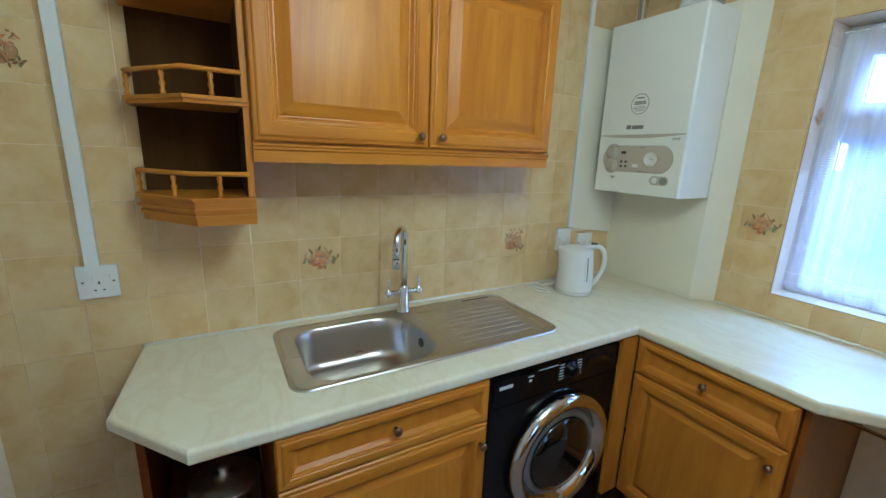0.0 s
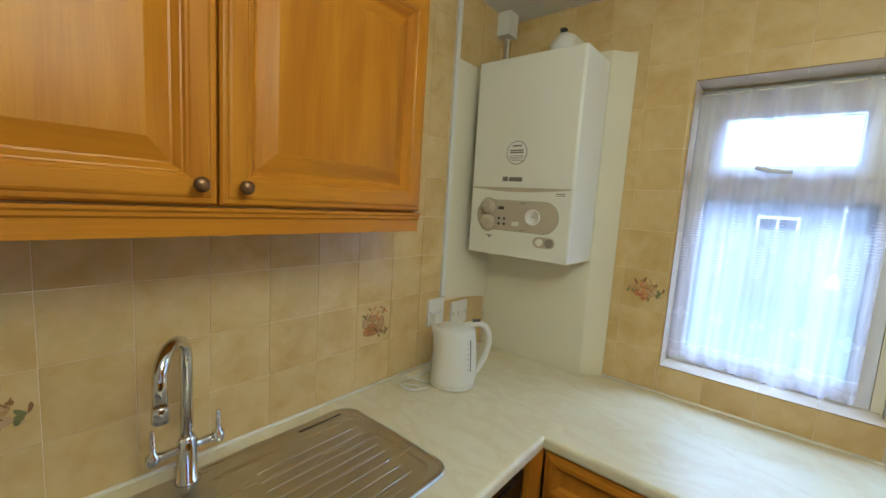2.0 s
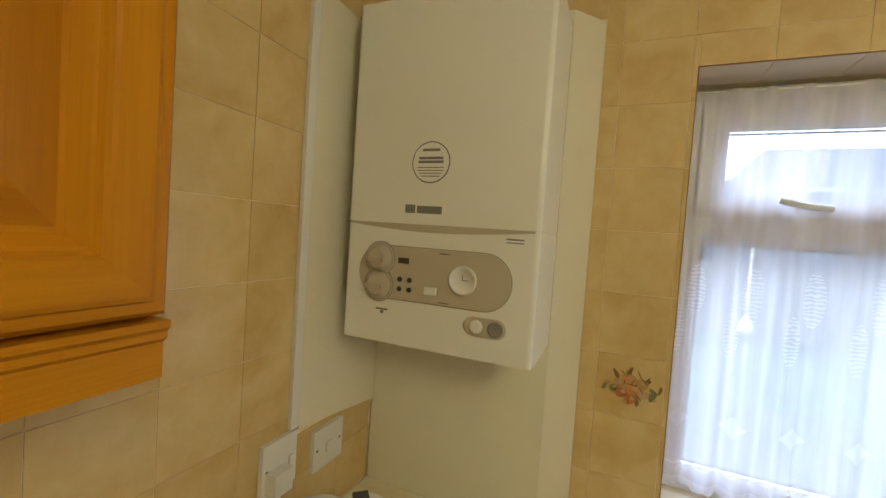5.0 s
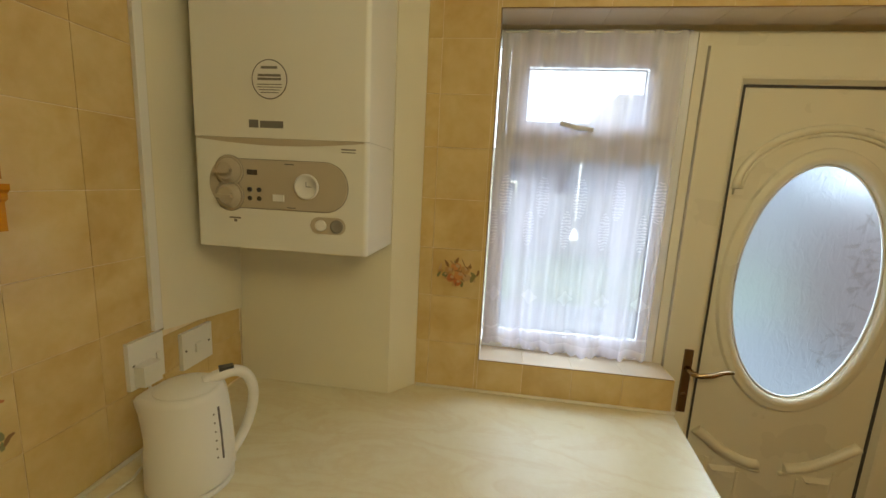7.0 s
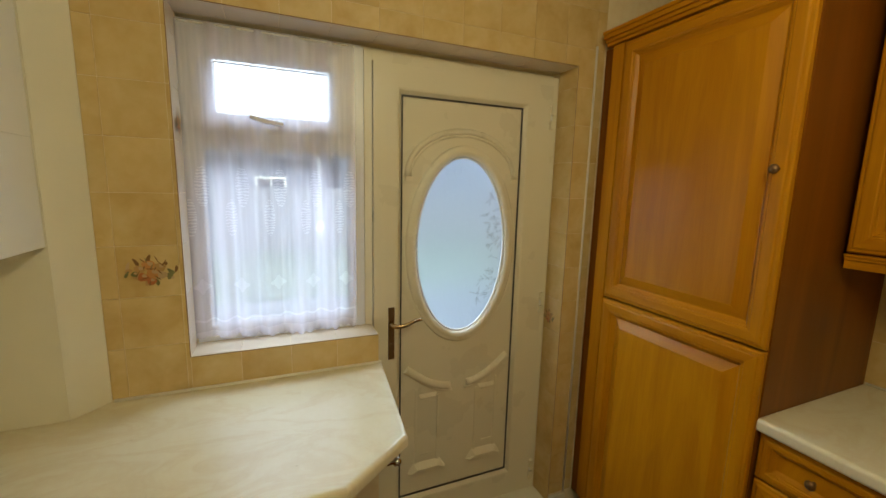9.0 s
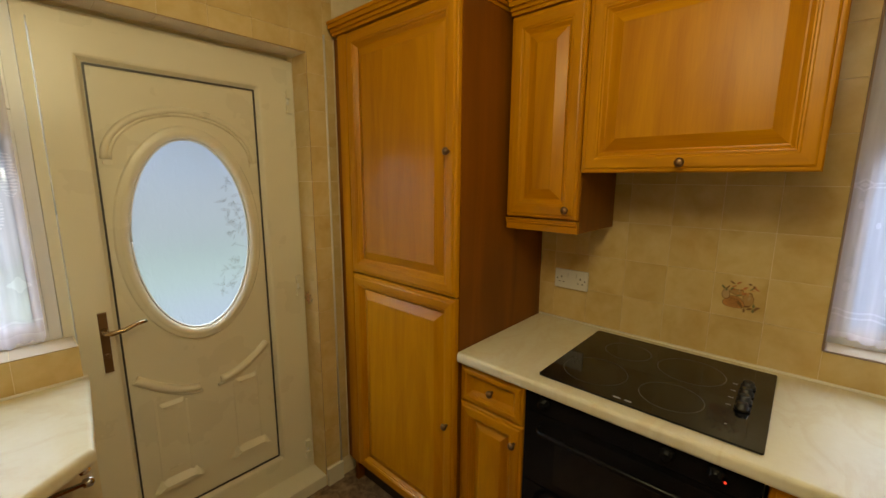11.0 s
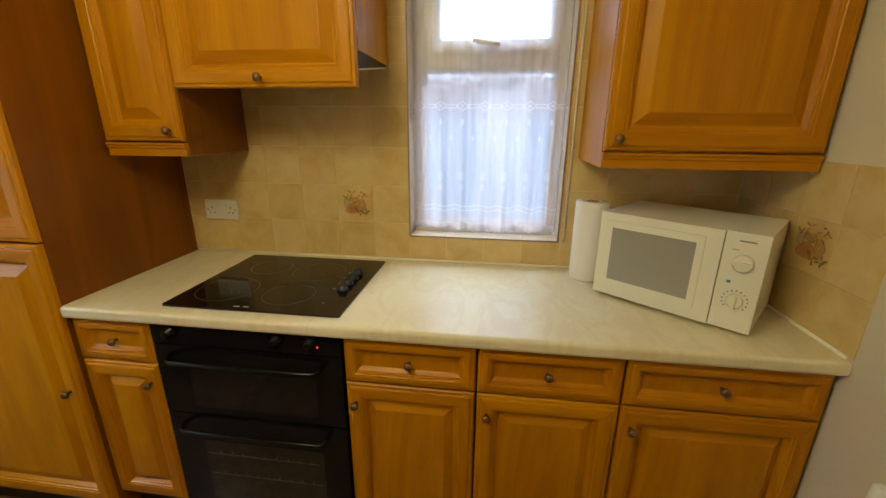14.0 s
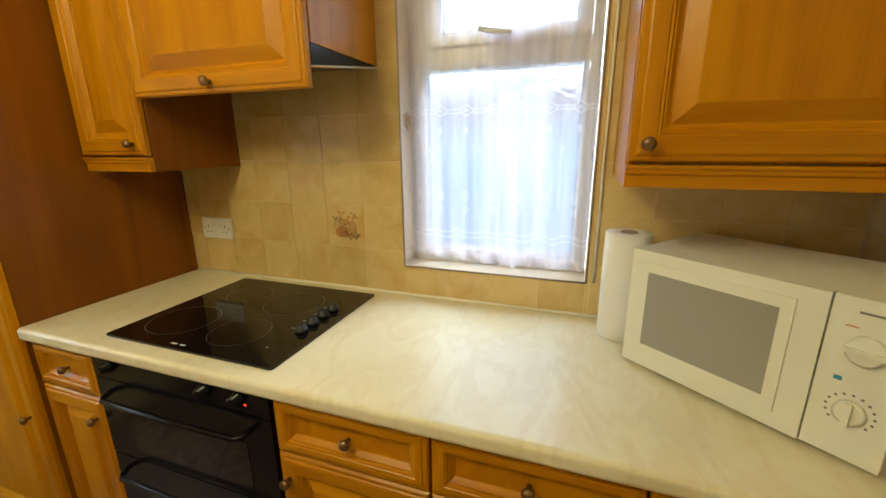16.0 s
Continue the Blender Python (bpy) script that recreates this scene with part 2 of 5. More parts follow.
wall_north = structure("wall_north", boxes((WEST, NORTH + G, 0, 0.28, NORTH + 0.2, TOP)), GROUT, "kitchen wall covered in glossy marbled beige tiles with pale grout")
EW = dict(y0=0.732, y1=2.161, top=2.062, sill=1.018, door=1.565)
bm = boxes((G, -0.3, 0, 0.28, EW["y0"], TOP), (G, EW["y1"], 0, 0.28, NORTH + G, TOP), (G, EW["y0"], EW["top"], 0.28, EW["y1"], TOP), (G, EW["door"], 0, 0.28, EW["y1"], EW["sill"]))
wall_east = structure("wall_east", bm, GROUT, "beige tiled outer wall with a deep opening for window and back door")
SW = dict(x0=-2.331, x1=-1.732, top=2.055, sill=1.016)
bm = boxes((WEST, -0.28, 0, SW["x0"], -G, TOP), (SW["x1"], -0.28, 0, G, -G, TOP), (SW["x0"], -0.28, SW["top"], SW["x1"], -G, TOP), (SW["x0"], -0.28, 0, SW["x1"], -G, SW["sill"]))
wall_south = structure("wall_south", bm, GROUT, "beige tiled outer wall with a small window above the worktop")


# ---- cabinets ----
def knob(parent, x, y, z):
    bm = turned(bmesh.new(), [(0.0055, 0), (0.0055, 0.010), (0.009, 0.013), (0.0130, 0.018), (0.0130, 0.022), (0.009, 0.027), (0.003, 0.029)], "y", 16)
    return part("knob", bm, BRASS, parent, "round antique brass knob", pose(x, y, z))


RAISED = ((0, 0), (0, 0.014), (0.004, 0.019), (0.008, 0.0195), (0.012, 0.0195), (0.014, 0.0225), (0.018, 0.024), (0.044, 0.024), (0.047, 0.0215), (0.051, 0.0215), (0.054, 0.0165), (0.057, 0.016), (0.066, 0.0050), (0.070, 0.0045), (0.104, 0.0195), (0.106, 0.0200))
NARROW = RAISED[:-6] + ((0.054, 0.0165), (0.057, 0.016), (0.062, 0.0060), (0.065, 0.0050), (0.089, 0.0175), (0.092, 0.0182))
FRAMED = RAISED[:7] + ((0.029, 0.024), (0.031, 0.0215), (0.034, 0.0215), (0.036, 0.0165), (0.039, 0.0155), (0.048, 0.0055), (0.051, 0.0045))


def panel_front(name, w, h, parent, x, y, z, profile=RAISED):
    """A door or drawer front with mitred frame, mouldings and inner field; x, z: its lower corner, y: its back."""
    bm = bmesh.new()
    loops = [[bm.verts.new(p) for p in ((a, d, a), (w - a, d, a), (w - a, d, h - a), (a, d, h - a))] for a, d in profile]
    for a, b in zip(loops, loops[1:]):
        for k in range(4):
            bm.faces.new((a[k], a[(k + 1) % 4], b[(k + 1) % 4], b[k])).material_index = 1 if k in (0, 2) else 0
    bm.faces.new(loops[-1])
    bm.faces.new(loops[0][::-1])
    return part(name, bm, (OAK, OAK_FLAT), parent, m=pose(x, y, z))


def boards(parent, mat, **sizes):
    for name, size in sizes.items():
        part(name.replace("far_", ""), boxes(size), mat, parent)


def base_unit(m, w, label, knob_side, drawer=True, depth=0.572, group="oak base units"):
    """A floor unit with drawer above door, open at the back; local y points into the room."""
    ob = thing("base_cabinet", label, "kitchen cabinet", m, group)
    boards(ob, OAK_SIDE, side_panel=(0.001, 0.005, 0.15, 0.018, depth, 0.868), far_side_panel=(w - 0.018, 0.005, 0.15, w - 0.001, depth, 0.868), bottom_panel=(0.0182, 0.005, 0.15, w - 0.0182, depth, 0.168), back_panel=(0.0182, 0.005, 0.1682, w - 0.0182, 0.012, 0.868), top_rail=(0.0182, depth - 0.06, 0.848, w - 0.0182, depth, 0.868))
    # The plinth reuses the shade-dark oak of the open shelf.
    part("plinth", boxes((0.001, depth - 0.06, 0.001, w - 0.001, depth - 0.044, 0.149)), OAK_SHADED, ob)
    f = depth + 0.001
    d = panel_front("drawer_front", w - 0.004, 0.147, ob, 0.002, f, 0.719, FRAMED)
    knob(d, (w - 0.004) / 2, 0.0085, 0.072)
    d = panel_front("door", w - 0.004, 0.559, ob, 0.002, f, 0.155, NARROW)
    knob(d, 0.030 if knob_side < 0 else w - 0.034, 0.0242, 0.493)
    return ob


def cornice(bm, x0, x1, d, z, left=True, right=True):
    """A stepped crown along the front of a unit, returned along its open sides."""
    for out, lo, hi in ((0.004, 0, 0.012), (0.012, 0.012, 0.024), (0.024, 0.024, 0.040), (0.030, 0.040, 0.052)):
        box(bm, x0 - (out if left else 0), 0.004, z + lo, x1 + (out if right else 0), d + out, z + hi)


def wall_unit(name, m, w, z0, z1, label, doors, pelmet=0.045, depth=0.29, crown=(True, True), side=OAK):
    """A wall unit; doors: (x, width, knob x or None for a middle knob)."""
    ob = thing(name, label, "kitchen cabinet", m, "oak wall units")
    zb = z0 + max(0.0, -pelmet)
    boards(ob, side, side_panel=(0.0, 0.004, z0 - pelmet, 0.018, depth - 0.004, z1), far_side_panel=(w - 0.018, 0.004, z0 - pelmet, w, depth - 0.004, z1), bottom_panel=(0.0182, 0.0102, zb, w - 0.0182, depth - 0.004, zb + 0.018), top_panel=(0.0182, 0.0102, z1 - 0.018, w - 0.0182, depth, z1), back_panel=(0.0182, 0.004, zb, w - 0.0182, 0.010, z1))
    for x, dw, kx in doors:
        d = panel_front("door", dw - 0.004, z1 - z0 - 0.006, ob, x + 0.002, depth + 0.001, z0 + 0.003)
        knob(d, kx, 0.0242, 0.035 if kx != dw / 2 else 0.028)
    if pelmet > 0:
        bm = bmesh.new()
        prism(bm, [(depth - 0.002, z0 - pelmet), (depth + 0.012, z0 - pelmet), (depth + 0.012, z0 - 0.022), (depth + 0.017, z0 - 0.018), (depth + 0.017, z0 - 0.012), (depth + 0.021, z0 - 0.008), (depth + 0.021, z0 - 0.002), (depth - 0.002, z0 - 0.002)], 0.0, w)
        bmesh.ops.transform(bm, matrix=Matrix(((0, 0, 1, 0), (1, 0, 0, 0), (0, 1, 0, 0), (0, 0, 0, 1))), verts=bm.verts)
        part("pelmet", bm, OAK_FLAT, ob)
    bm = bmesh.new()
    cornice(bm, 0, w, depth + 0.02, z1 + 0.001, *crown)
    part("cornice", bm, OAK_FLAT, ob)
    return ob


# south run
tall = thing("tall_cabinet", "tall oak larder cabinet with two doors beside the back door", "kitchen cabinet", on_south(-0.747))
W = 0.682
LF = 0.600
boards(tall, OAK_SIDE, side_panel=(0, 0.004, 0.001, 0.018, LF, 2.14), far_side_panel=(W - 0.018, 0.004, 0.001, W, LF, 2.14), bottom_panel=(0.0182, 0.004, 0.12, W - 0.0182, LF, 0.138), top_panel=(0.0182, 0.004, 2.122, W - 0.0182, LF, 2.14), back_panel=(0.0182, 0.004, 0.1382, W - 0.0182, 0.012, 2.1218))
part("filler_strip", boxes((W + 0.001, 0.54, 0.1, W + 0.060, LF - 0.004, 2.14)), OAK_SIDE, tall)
d = panel_front("door", 0.620, 1.018, tall, 0.004, LF + 0.001, 1.118)
knob(d, 0.032, 0.0242, 0.515)
d = panel_front("door", 0.620, 0.985, tall, 0.004, LF + 0.001, 0.126)
knob(d, 0.032, 0.0242, 0.48)
part("stile", boxes((0.626, LF + 0.001, 0.126, W, LF + 0.019, 2.136)), OAK, tall)
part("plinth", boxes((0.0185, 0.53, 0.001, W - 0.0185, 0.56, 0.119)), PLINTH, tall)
bm = bmesh.new()
cornice(bm, 0, W + 0.03, LF + 0.021, 2.141, True, False)
part("cornice", bm, OAK_FLAT, tall)

base_unit(on_south(-1.025), 0.277, "narrow oak base cabinet with drawer between larder and oven", -1)
base_unit(on_south(-2.045), 0.393, "oak base cabinet with drawer beside the black oven", 1)
base_unit(on_south(-2.447), 0.400, "oak base cabinet with drawer below the small window", 1)
base_unit(on_south(-2.951), 0.502, "wide oak base cabinet with drawer next to cream wall", 1)
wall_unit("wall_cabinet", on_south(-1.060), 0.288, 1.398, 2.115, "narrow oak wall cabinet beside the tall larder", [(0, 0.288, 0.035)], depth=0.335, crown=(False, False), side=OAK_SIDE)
wall_unit("wall_cabinet", on_south(-2.950), 0.573, 1.388, 2.115, "oak wall cabinet with one wide door above the microwave", [(0, 0.573, 0.538)], depth=0.338, crown=(False, True))
wall_unit("hood_cabinet", on_south(-1.660), 0.599, 1.560, 2.115, "oak cabinet housing the cooker hood above the hob", [(0, 0.599, 0.2995)], depth=0.338, pelmet=-0.107, crown=(False, False))
# north run
base_unit(on_north(-1.302), 0.629, "oak sink base cabinet with drawer front next to the washing machine", -1)
wall_unit("wall_cabinet", on_north(-0.857), 1.047, 1.553, 2.115, "double oak wall cabinet above the sink", [(0, 0.524, 0.484), (0.524, 0.523, 0.035)], depth=0.262, pelmet=0.053, crown=(True, False))
# east run
base_unit(on_east(1.815), 0.515, "oak base cabinet with drawer under the worktop by the window", -1)


# ---- worktops ----
def worktop(name, outline, label, hole=None):
    bm = bmesh.new()
    prism(bm, outline, WORK - 0.040, WORK)
    bmesh.ops.recalc_face_normals(bm, faces=bm.faces)
    walls = (lambda c: c.y > NORTH - 0.01, lambda c: c.x > -0.01, lambda c: c.y < 0.01, lambda c: c.x < WEST + 0.01, lambda c: abs(c.x + 0.749) < 0.001 and c.y < 0.7)
    free = [e for e in bm.edges if not any(all(near(v.co) for v in e.verts) for near in walls)]
    top = [e for e in free if all(v.co.z > WORK - 0.001 for v in e.verts) or all(v.co.z < WORK - 0.039 for v in e.verts)]
    bmesh.ops.bevel(bm, geom=top, offset=0.012, segments=4, profile=0.5, affect="EDGES")
    ob = part(name, bm, WORKTOP)
    return tagged(ob, label, "worktop")


worktop("worktop", [(-2.957, 0.002), (-0.749, 0.002), (-0.749, 0.614), (-2.957, 0.614)], "cream marbled laminate worktop carrying hob and microwave")


def cut(ob, bm):
    """Takes the shape bm out of the mesh of ob."""
    tool = part("tool", bm, WORKTOP)
    mod = ob.modifiers.new("cut", "BOOLEAN")
    mod.operation, mod.object, mod.solver = "DIFFERENCE", tool, "EXACT"
    bpy.context.view_layer.update()
    me = bpy.data.meshes.new_from_object(ob.evaluated_get(bpy.context.evaluated_depsgraph_get()))
    ob.modifiers.clear()
    ob.data = me
    bpy.data.objects.remove(tool)


def round_rect(x0, y0, x1, y1, r, steps=8):
    """The outline of a rectangle with round corners, counterclockwise."""
    out = []
    for cx, cy, a in ((x1 - r, y0 + r, -90), (x1 - r, y1 - r, 0), (x0 + r, y1 - r, 90), (x0 + r, y0 + r, 180)):
        out += [(cx + r * math.cos(radians(a + 90 * k / steps)), cy + r * math.sin(radians(a + 90 * k / steps))) for k in range(steps + 1)]
    return out


def bowl_outline(i, steps=10):
    """The rim of the bowl drawn in by i: tight corners at one end, wide ones beside the drainer."""
    out = []
    x0, y0, x1, y1 = -1.815 + i, 2.460 + i, -1.380 - i, 2.826 - i
    for x, y, r, a in ((x1, y0, 0.130, -90), (x1, y1, 0.150, 0), (x0, y1, 0.085, 90), (x0, y0, 0.085, 180)):
        r = max(r - i * 0.5, 0.03)
        cx, cy = (x - r if x == x1 else x + r), (y - r if y == y1 else y + r)
        out += [(cx + r * math.cos(radians(a + 90 * k / steps)), cy + r * math.sin(radians(a + 90 * k / steps))) for k in range(steps + 1)]
    return out


def ellipse(cx, cy, a, b, steps=48):
    return [(cx + a * math.cos(2 * math.pi * k / steps), cy + b * math.sin(2 * math.pi * k / steps)) for k in range(steps)]


corner_top = worktop("worktop", [(-2.27, 2.54), (-2.10, 2.33), (-0.60, 2.33), (-0.60, 1.78), (-0.46, 1.598), (-0.002, 1.553), (-0.002, NORTH - 0.002), (-2.244, NORTH - 0.002)], "L-shaped cream marbled laminate worktop with clipped ends around the sink")
bm = bmesh.new()
prism(bm, round_rect(-1.832, 2.446, -1.368, 2.840, 0.06), WORK - 0.1, WORK + 0.1)
cut(corner_top, bm)

for k, (a, b) in enumerate((((-2.24, NORTH - 0.003, WORK + 0.003), (-0.40, NORTH - 0.003, WORK + 0.003)), ((-0.003, 2.36, WORK + 0.003), (-0.003, 1.555, WORK + 0.003)), ((-0.752, 0.003, WORK + 0.003), (-2.957, 0.003, WORK + 0.003)), ((-2.957, 0.003, WORK + 0.003), (-2.957, 0.59, WORK + 0.003)))):
    tagged(part("sealant_strip", tube(bmesh.new(), [a, b], 0.0052, 8), SEAL), "thin cream sealant bead where worktop meets tiles", kind="structure")


# ---- sink ----
steel = Mat("brushed_steel", (0.56, 0.53, 0.48), 0.3, 1.0)
steel.rough(steel.noise(steel.at((4, 120, 4), False), 1.0, 3), 0.22, 0.38)
STEEL = steel.m
Z = WORK + 0.004
sink = thing("sink", "brushed stainless steel sink with one bowl and ribbed drainer", "sink", pose(0, 0, 0))


def loop(bm, points, z):
    return [bm.verts.new((x, y, z)) for x, y in points]


def bridge(bm, a, b, slot=0, smooth=True):
    for k in range(len(a)):
        f = bm.faces.new((a[k], a[(k + 1) % len(a)], b[(k + 1) % len(a)], b[k]))
        f.smooth, f.material_index = smooth, slot


def fill(bm, *rings, slot=0):
    """A flat face between an outline and the outlines of its holes."""
    edges = []
    for ring in rings:
        edges += [bm.edges.get((ring[k], ring[(k + 1) % len(ring)])) or bm.edges.new((ring[k], ring[(k + 1) % len(ring)])) for k in range(len(ring))]
    made = bmesh.ops.triangle_fill(bm, use_beauty=True, edges=edges)
    for g in made["geom"]:
        if isinstance(g, bmesh.types.BMFace):
            g.material_index = slot


bm = bmesh.new()
X0, Y0, X1, Y1 = -1.872, 2.435, -0.905, 2.872
outer = [loop(bm, round_rect(X0 + i, Y0 + i, X1 - i, Y1 - i, 0.055 - i), Z + dz) for i, dz in ((0, -0.003), (0.002, 0.002), (0.006, 0.0035), (0.012, 0.003), (0.016, 0.0005))]
for a, b in zip(outer, outer[1:]):
    bridge(bm, a, b)
bowl = [loop(bm, bowl_outline(i), Z + dz) for i, dz in ((0, 0.0005), (0.003, -0.002), (0.007, -0.010), (0.012, -0.04), (0.020, -0.12), (0.030, -0.142), (0.050, -0.150), (0.085, -0.152))]
for a, b in zip(bowl, bowl[1:]):
    bridge(bm, a, b)
bm.faces.new(bowl[-1])
drain = [loop(bm, round_rect(-1.345 + i, 2.470 + i, -0.940 - i, 2.815 - i, 0.04 - i), Z + dz) for i, dz in ((0, 0.0005), (0.003, -0.001), (0.008, -0.0025))]
for a, b in zip(drain, drain[1:]):
    bridge(bm, a, b)
bm.faces.new(drain[-1])
fill(bm, outer[-1], bowl[0], drain[0])
part("basin", bm, STEEL, sink)
for k in range(8):
    bm = bmesh.new()
    y = 2.505 + 0.036 * k
    tube(bm, [(-1.30 + 0.006 * k, y, Z - 0.0035), (-1.28 + 0.006 * k, y, Z - 0.0026), (-1.02 + 0.004 * k, y, Z - 0.0026), (-0.99 + 0.004 * k, y, Z - 0.0035)], 0.0024, 8)
    part("drainer_rib", bm, STEEL, sink)
part("waste", turned(bmesh.new(), [(0.036, 0), (0.038, 0.002), (0.030, 0.003), (0.006, 0.001)], at=(-1.62, 2.62, Z - 0.152)), CHROME, sink, "chrome waste plug fitting")
part("overflow", turned(bmesh.new(), [(0.017, 0), (0.017, -0.005), (0.012, -0.006)], "x", at=(-1.393, 2.645, Z - 0.045)), DARK_GREY, sink, "dark round overflow hole")
part("spare_tap_slot", boxes((-1.10, 2.836, Z + 0.0006, -0.96, 2.844, Z + 0.0018)), DARK_GREY, sink)

tap = thing("mixer_tap", "chrome kitchen mixer tap with two lever handles behind bowl", "tap", pose(-1.378, 2.842, Z + 0.001))
part("base", turned(bmesh.new(), [(0.026, 0), (0.026, 0.006), (0.021, 0.010), (0.020, 0.100), (0.016, 0.110), (0.012, 0.114)]), CHROME, tap)
pts = [(0, 0, 0.09), (0, 0, 0.295)] + [(-0.038 * (1 - math.cos(a)), -0.050 * (1 - math.cos(a)), 0.295 + 0.055 * math.sin(a)) for a in [math.pi * k / 10 for k in range(1, 11)]] + [(-0.076, -0.100, 0.240)]
part("spout", tube(bmesh.new(), pts, 0.0130, 14), CHROME, tap)
part("nozzle", turned(bmesh.new(), [(0.0150, 0), (0.0150, 0.03), (0.0135, 0.034)], at=(-0.076, -0.100, 0.215)), CHROME, tap)
part("crossbar", tube(bmesh.new(), [(-0.060, 0, 0.084), (0.060, 0, 0.084)], 0.0095, 12), CHROME, tap)
for sx in (-1, 1):
    part("lever", turned(bmesh.new(), [(0.012, 0), (0.0135, 0.004), (0.0135, 0.020), (0.006, 0.026), (0.0045, 0.072), (0.005, 0.075)], at=(sx * 0.066, 0, 0.072)), CHROME, tap)


# ---- washing machine ----
wm = thing("washing_machine", "black washing machine with chrome-ringed round glass door", "washing machine", pose(-1.291, 2.352, 0))
bm = boxes((0, 0, 0.02, 0.608, 0.54, 0.735), (0, 0.0, 0.739, 0.608, 0.54, 0.852))
part("casing", worn(bm, 0.006), BLACK, wm)
part("kick_panel", boxes((0.01, -0.004, 0.03, 0.598, -0.001, 0.10)), DARK_GREY, wm)
C = (0.328, 0, 0.474)
part("door_ring", turned(bmesh.new(), [(0.238, -0.001), (0.240, -0.022), (0.230, -0.042), (0.212, -0.048), (0.194, -0.042), (0.180, -0.022), (0.172, -0.004)], "y", 48, C), CHROME, wm, "polished chrome door ring")
WM_GLASS = Mat("dark_door_glass", (0.006, 0.007, 0.009), 0.03, Specular_IOR_Level=0.9).m
bm = turned(bmesh.new(), [(0.150, -0.018), (0.144, -0.034), (0.115, -0.045), (0.085, -0.054), (0.045, -0.059), (0.004, -0.060)], "y", 40, C)
part("door_glass", bm, WM_GLASS, wm, "dark curved door glass")
part("drum_rim", turned(bmesh.new(), [(0.178, -0.012), (0.170, -0.018), (0.160, -0.028), (0.152, -0.028), (0.146, -0.020)], "y", 48, C), Mat("grey_rubber_rim", (0.30, 0.31, 0.33), 0.25, 0.6).m, wm, "pale inner rim of the glass door")
part("dial", turned(bmesh.new(), [(0.034, -0.001), (0.034, -0.008), (0.024, -0.010), (0.023, -0.026), (0.018, -0.030), (0.004, -0.030)], "y", 28, (0.352, 0, 0.800)), BLACK, wm, "round black programme dial")
part("detergent_drawer", worn(boxes((0.010, -0.006, 0.762, 0.180, -0.001, 0.838)), 0.002), BLACK, wm)
part("display", boxes((0.440, -0.003, 0.795, 0.560, -0.001, 0.822)), BLACK_GLASS, wm)
PALE = Mat("pale_print", (0.62, 0.62, 0.62), 0.5).m
bm = bmesh.new()
box(bm, 0.030, -0.0075, 0.806, 0.085, -0.0065, 0.818)
for k in range(6):
    for sx in (0.300, 0.388):
        box(bm, sx, -0.002, 0.772 + 0.011 * k, sx + 0.022, -0.0005, 0.774 + 0.011 * k)
box(bm, 0.150, -0.0075, 0.822, 0.172, -0.0065, 0.827)
box(bm, 0.155, -0.0075, 0.805, 0.165, -0.0065, 0.813)
box(bm, 0.200, -0.002, 0.832, 0.290, -0.0005, 0.834)
tagged(part("printing", bm, PALE, wm), kind="stuff")


# ---- oak filler, open shelf and wall shelf ----
tagged(part("corner_post", boxes((-0.672, 2.336, 0.15, -0.604, 2.353, 0.868), (-0.6035, 2.336, 0.15, -0.585, 2.349, 0.868)), OAK), "oak corner filler post between washing machine and base cabinet", "kitchen cabinet")
end_unit = thing("open_end_unit", "dark open shelf unit under the clipped worktop end", "shelf", pose(-2.225, 2.40, 0))
for z in (0.10, 0.46):
    bm = bmesh.new()
    prism(bm, [(0.02, 0.14), (0.12, 0.0), (0.285, 0.0), (0.285, 0.52), (0.02, 0.52)], z, z + 0.018)
    part("shelf", bm, OAK_SIDE, end_unit)
part("side", boxes((0.0, 0.145, 0.001, 0.018, 0.52, 0.868)), OAK_SIDE, end_unit)
part("back", boxes((0.02, 0.521, 0.001, 0.285, 0.527, 0.868)), OAK_SIDE, end_unit)
pan = thing("saucepan", "steel saucepan with black lid rim on the open shelf", "pan", pose(-2.045, 2.58, 0.479))
part("pot", turned(bmesh.new(), [(0.080, 0), (0.088, 0.008), (0.090, 0.125), (0.094, 0.130), (0.086, 0.130), (0.084, 0.012), (0.002, 0.010)], steps=32), STEEL, pan)
part("lid", turned(bmesh.new(), [(0.094, 0.131), (0.088, 0.137), (0.040, 0.152), (0.014, 0.156), (0.016, 0.172), (0.010, 0.180), (0.002, 0.181)], steps=32), STEEL, pan)
part("handle", tube(bmesh.new(), [(-0.088, 0, 0.11), (-0.13, -0.02, 0.118), (-0.15, -0.06, 0.122)], 0.010), DARK_GREY, pan)

shelf = thing("wall_shelf_unit", "open oak end shelf unit with small gallery rails beside wall cabinet", "shelf", pose(-1.905, NORTH, 0, 0, 0, 180))
# local x runs along the wall away from the cabinet, y into the room


def ledge(out):
    return [(0.0, 0.004), (0.278 + out, 0.004), (0.278 + out, 0.085 + out * 0.4), (0.144 + out * 0.4, 0.262 + out), (0.0, 0.262 + out)]


part("side_panel", boxes((0.0, 0.004, 1.4045, 0.016, 0.262, 2.0965)), OAK, shelf)
# Back and thin inner lining are coloured dark for the shade inside.
part("back_panel", boxes((0.016, 0.004, 1.4045, 0.272, 0.012, 2.0965)), OAK_SHADED, shelf)
part("inner_side", boxes((0.0163, 0.013, 1.402, 0.0175, 0.256, 2.096)), OAK_SHADED, shelf)
for z, h in ((1.640, 0.020), (1.895, 0.020)):
    bm = bmesh.new()
    prism(bm, ledge(0.006), z, z + h * 0.5)
    prism(bm, ledge(0.012), z + h * 0.5 + 0.0002, z + h)
    part("shelf", bm, OAK_FLAT, shelf)
bm = bmesh.new()
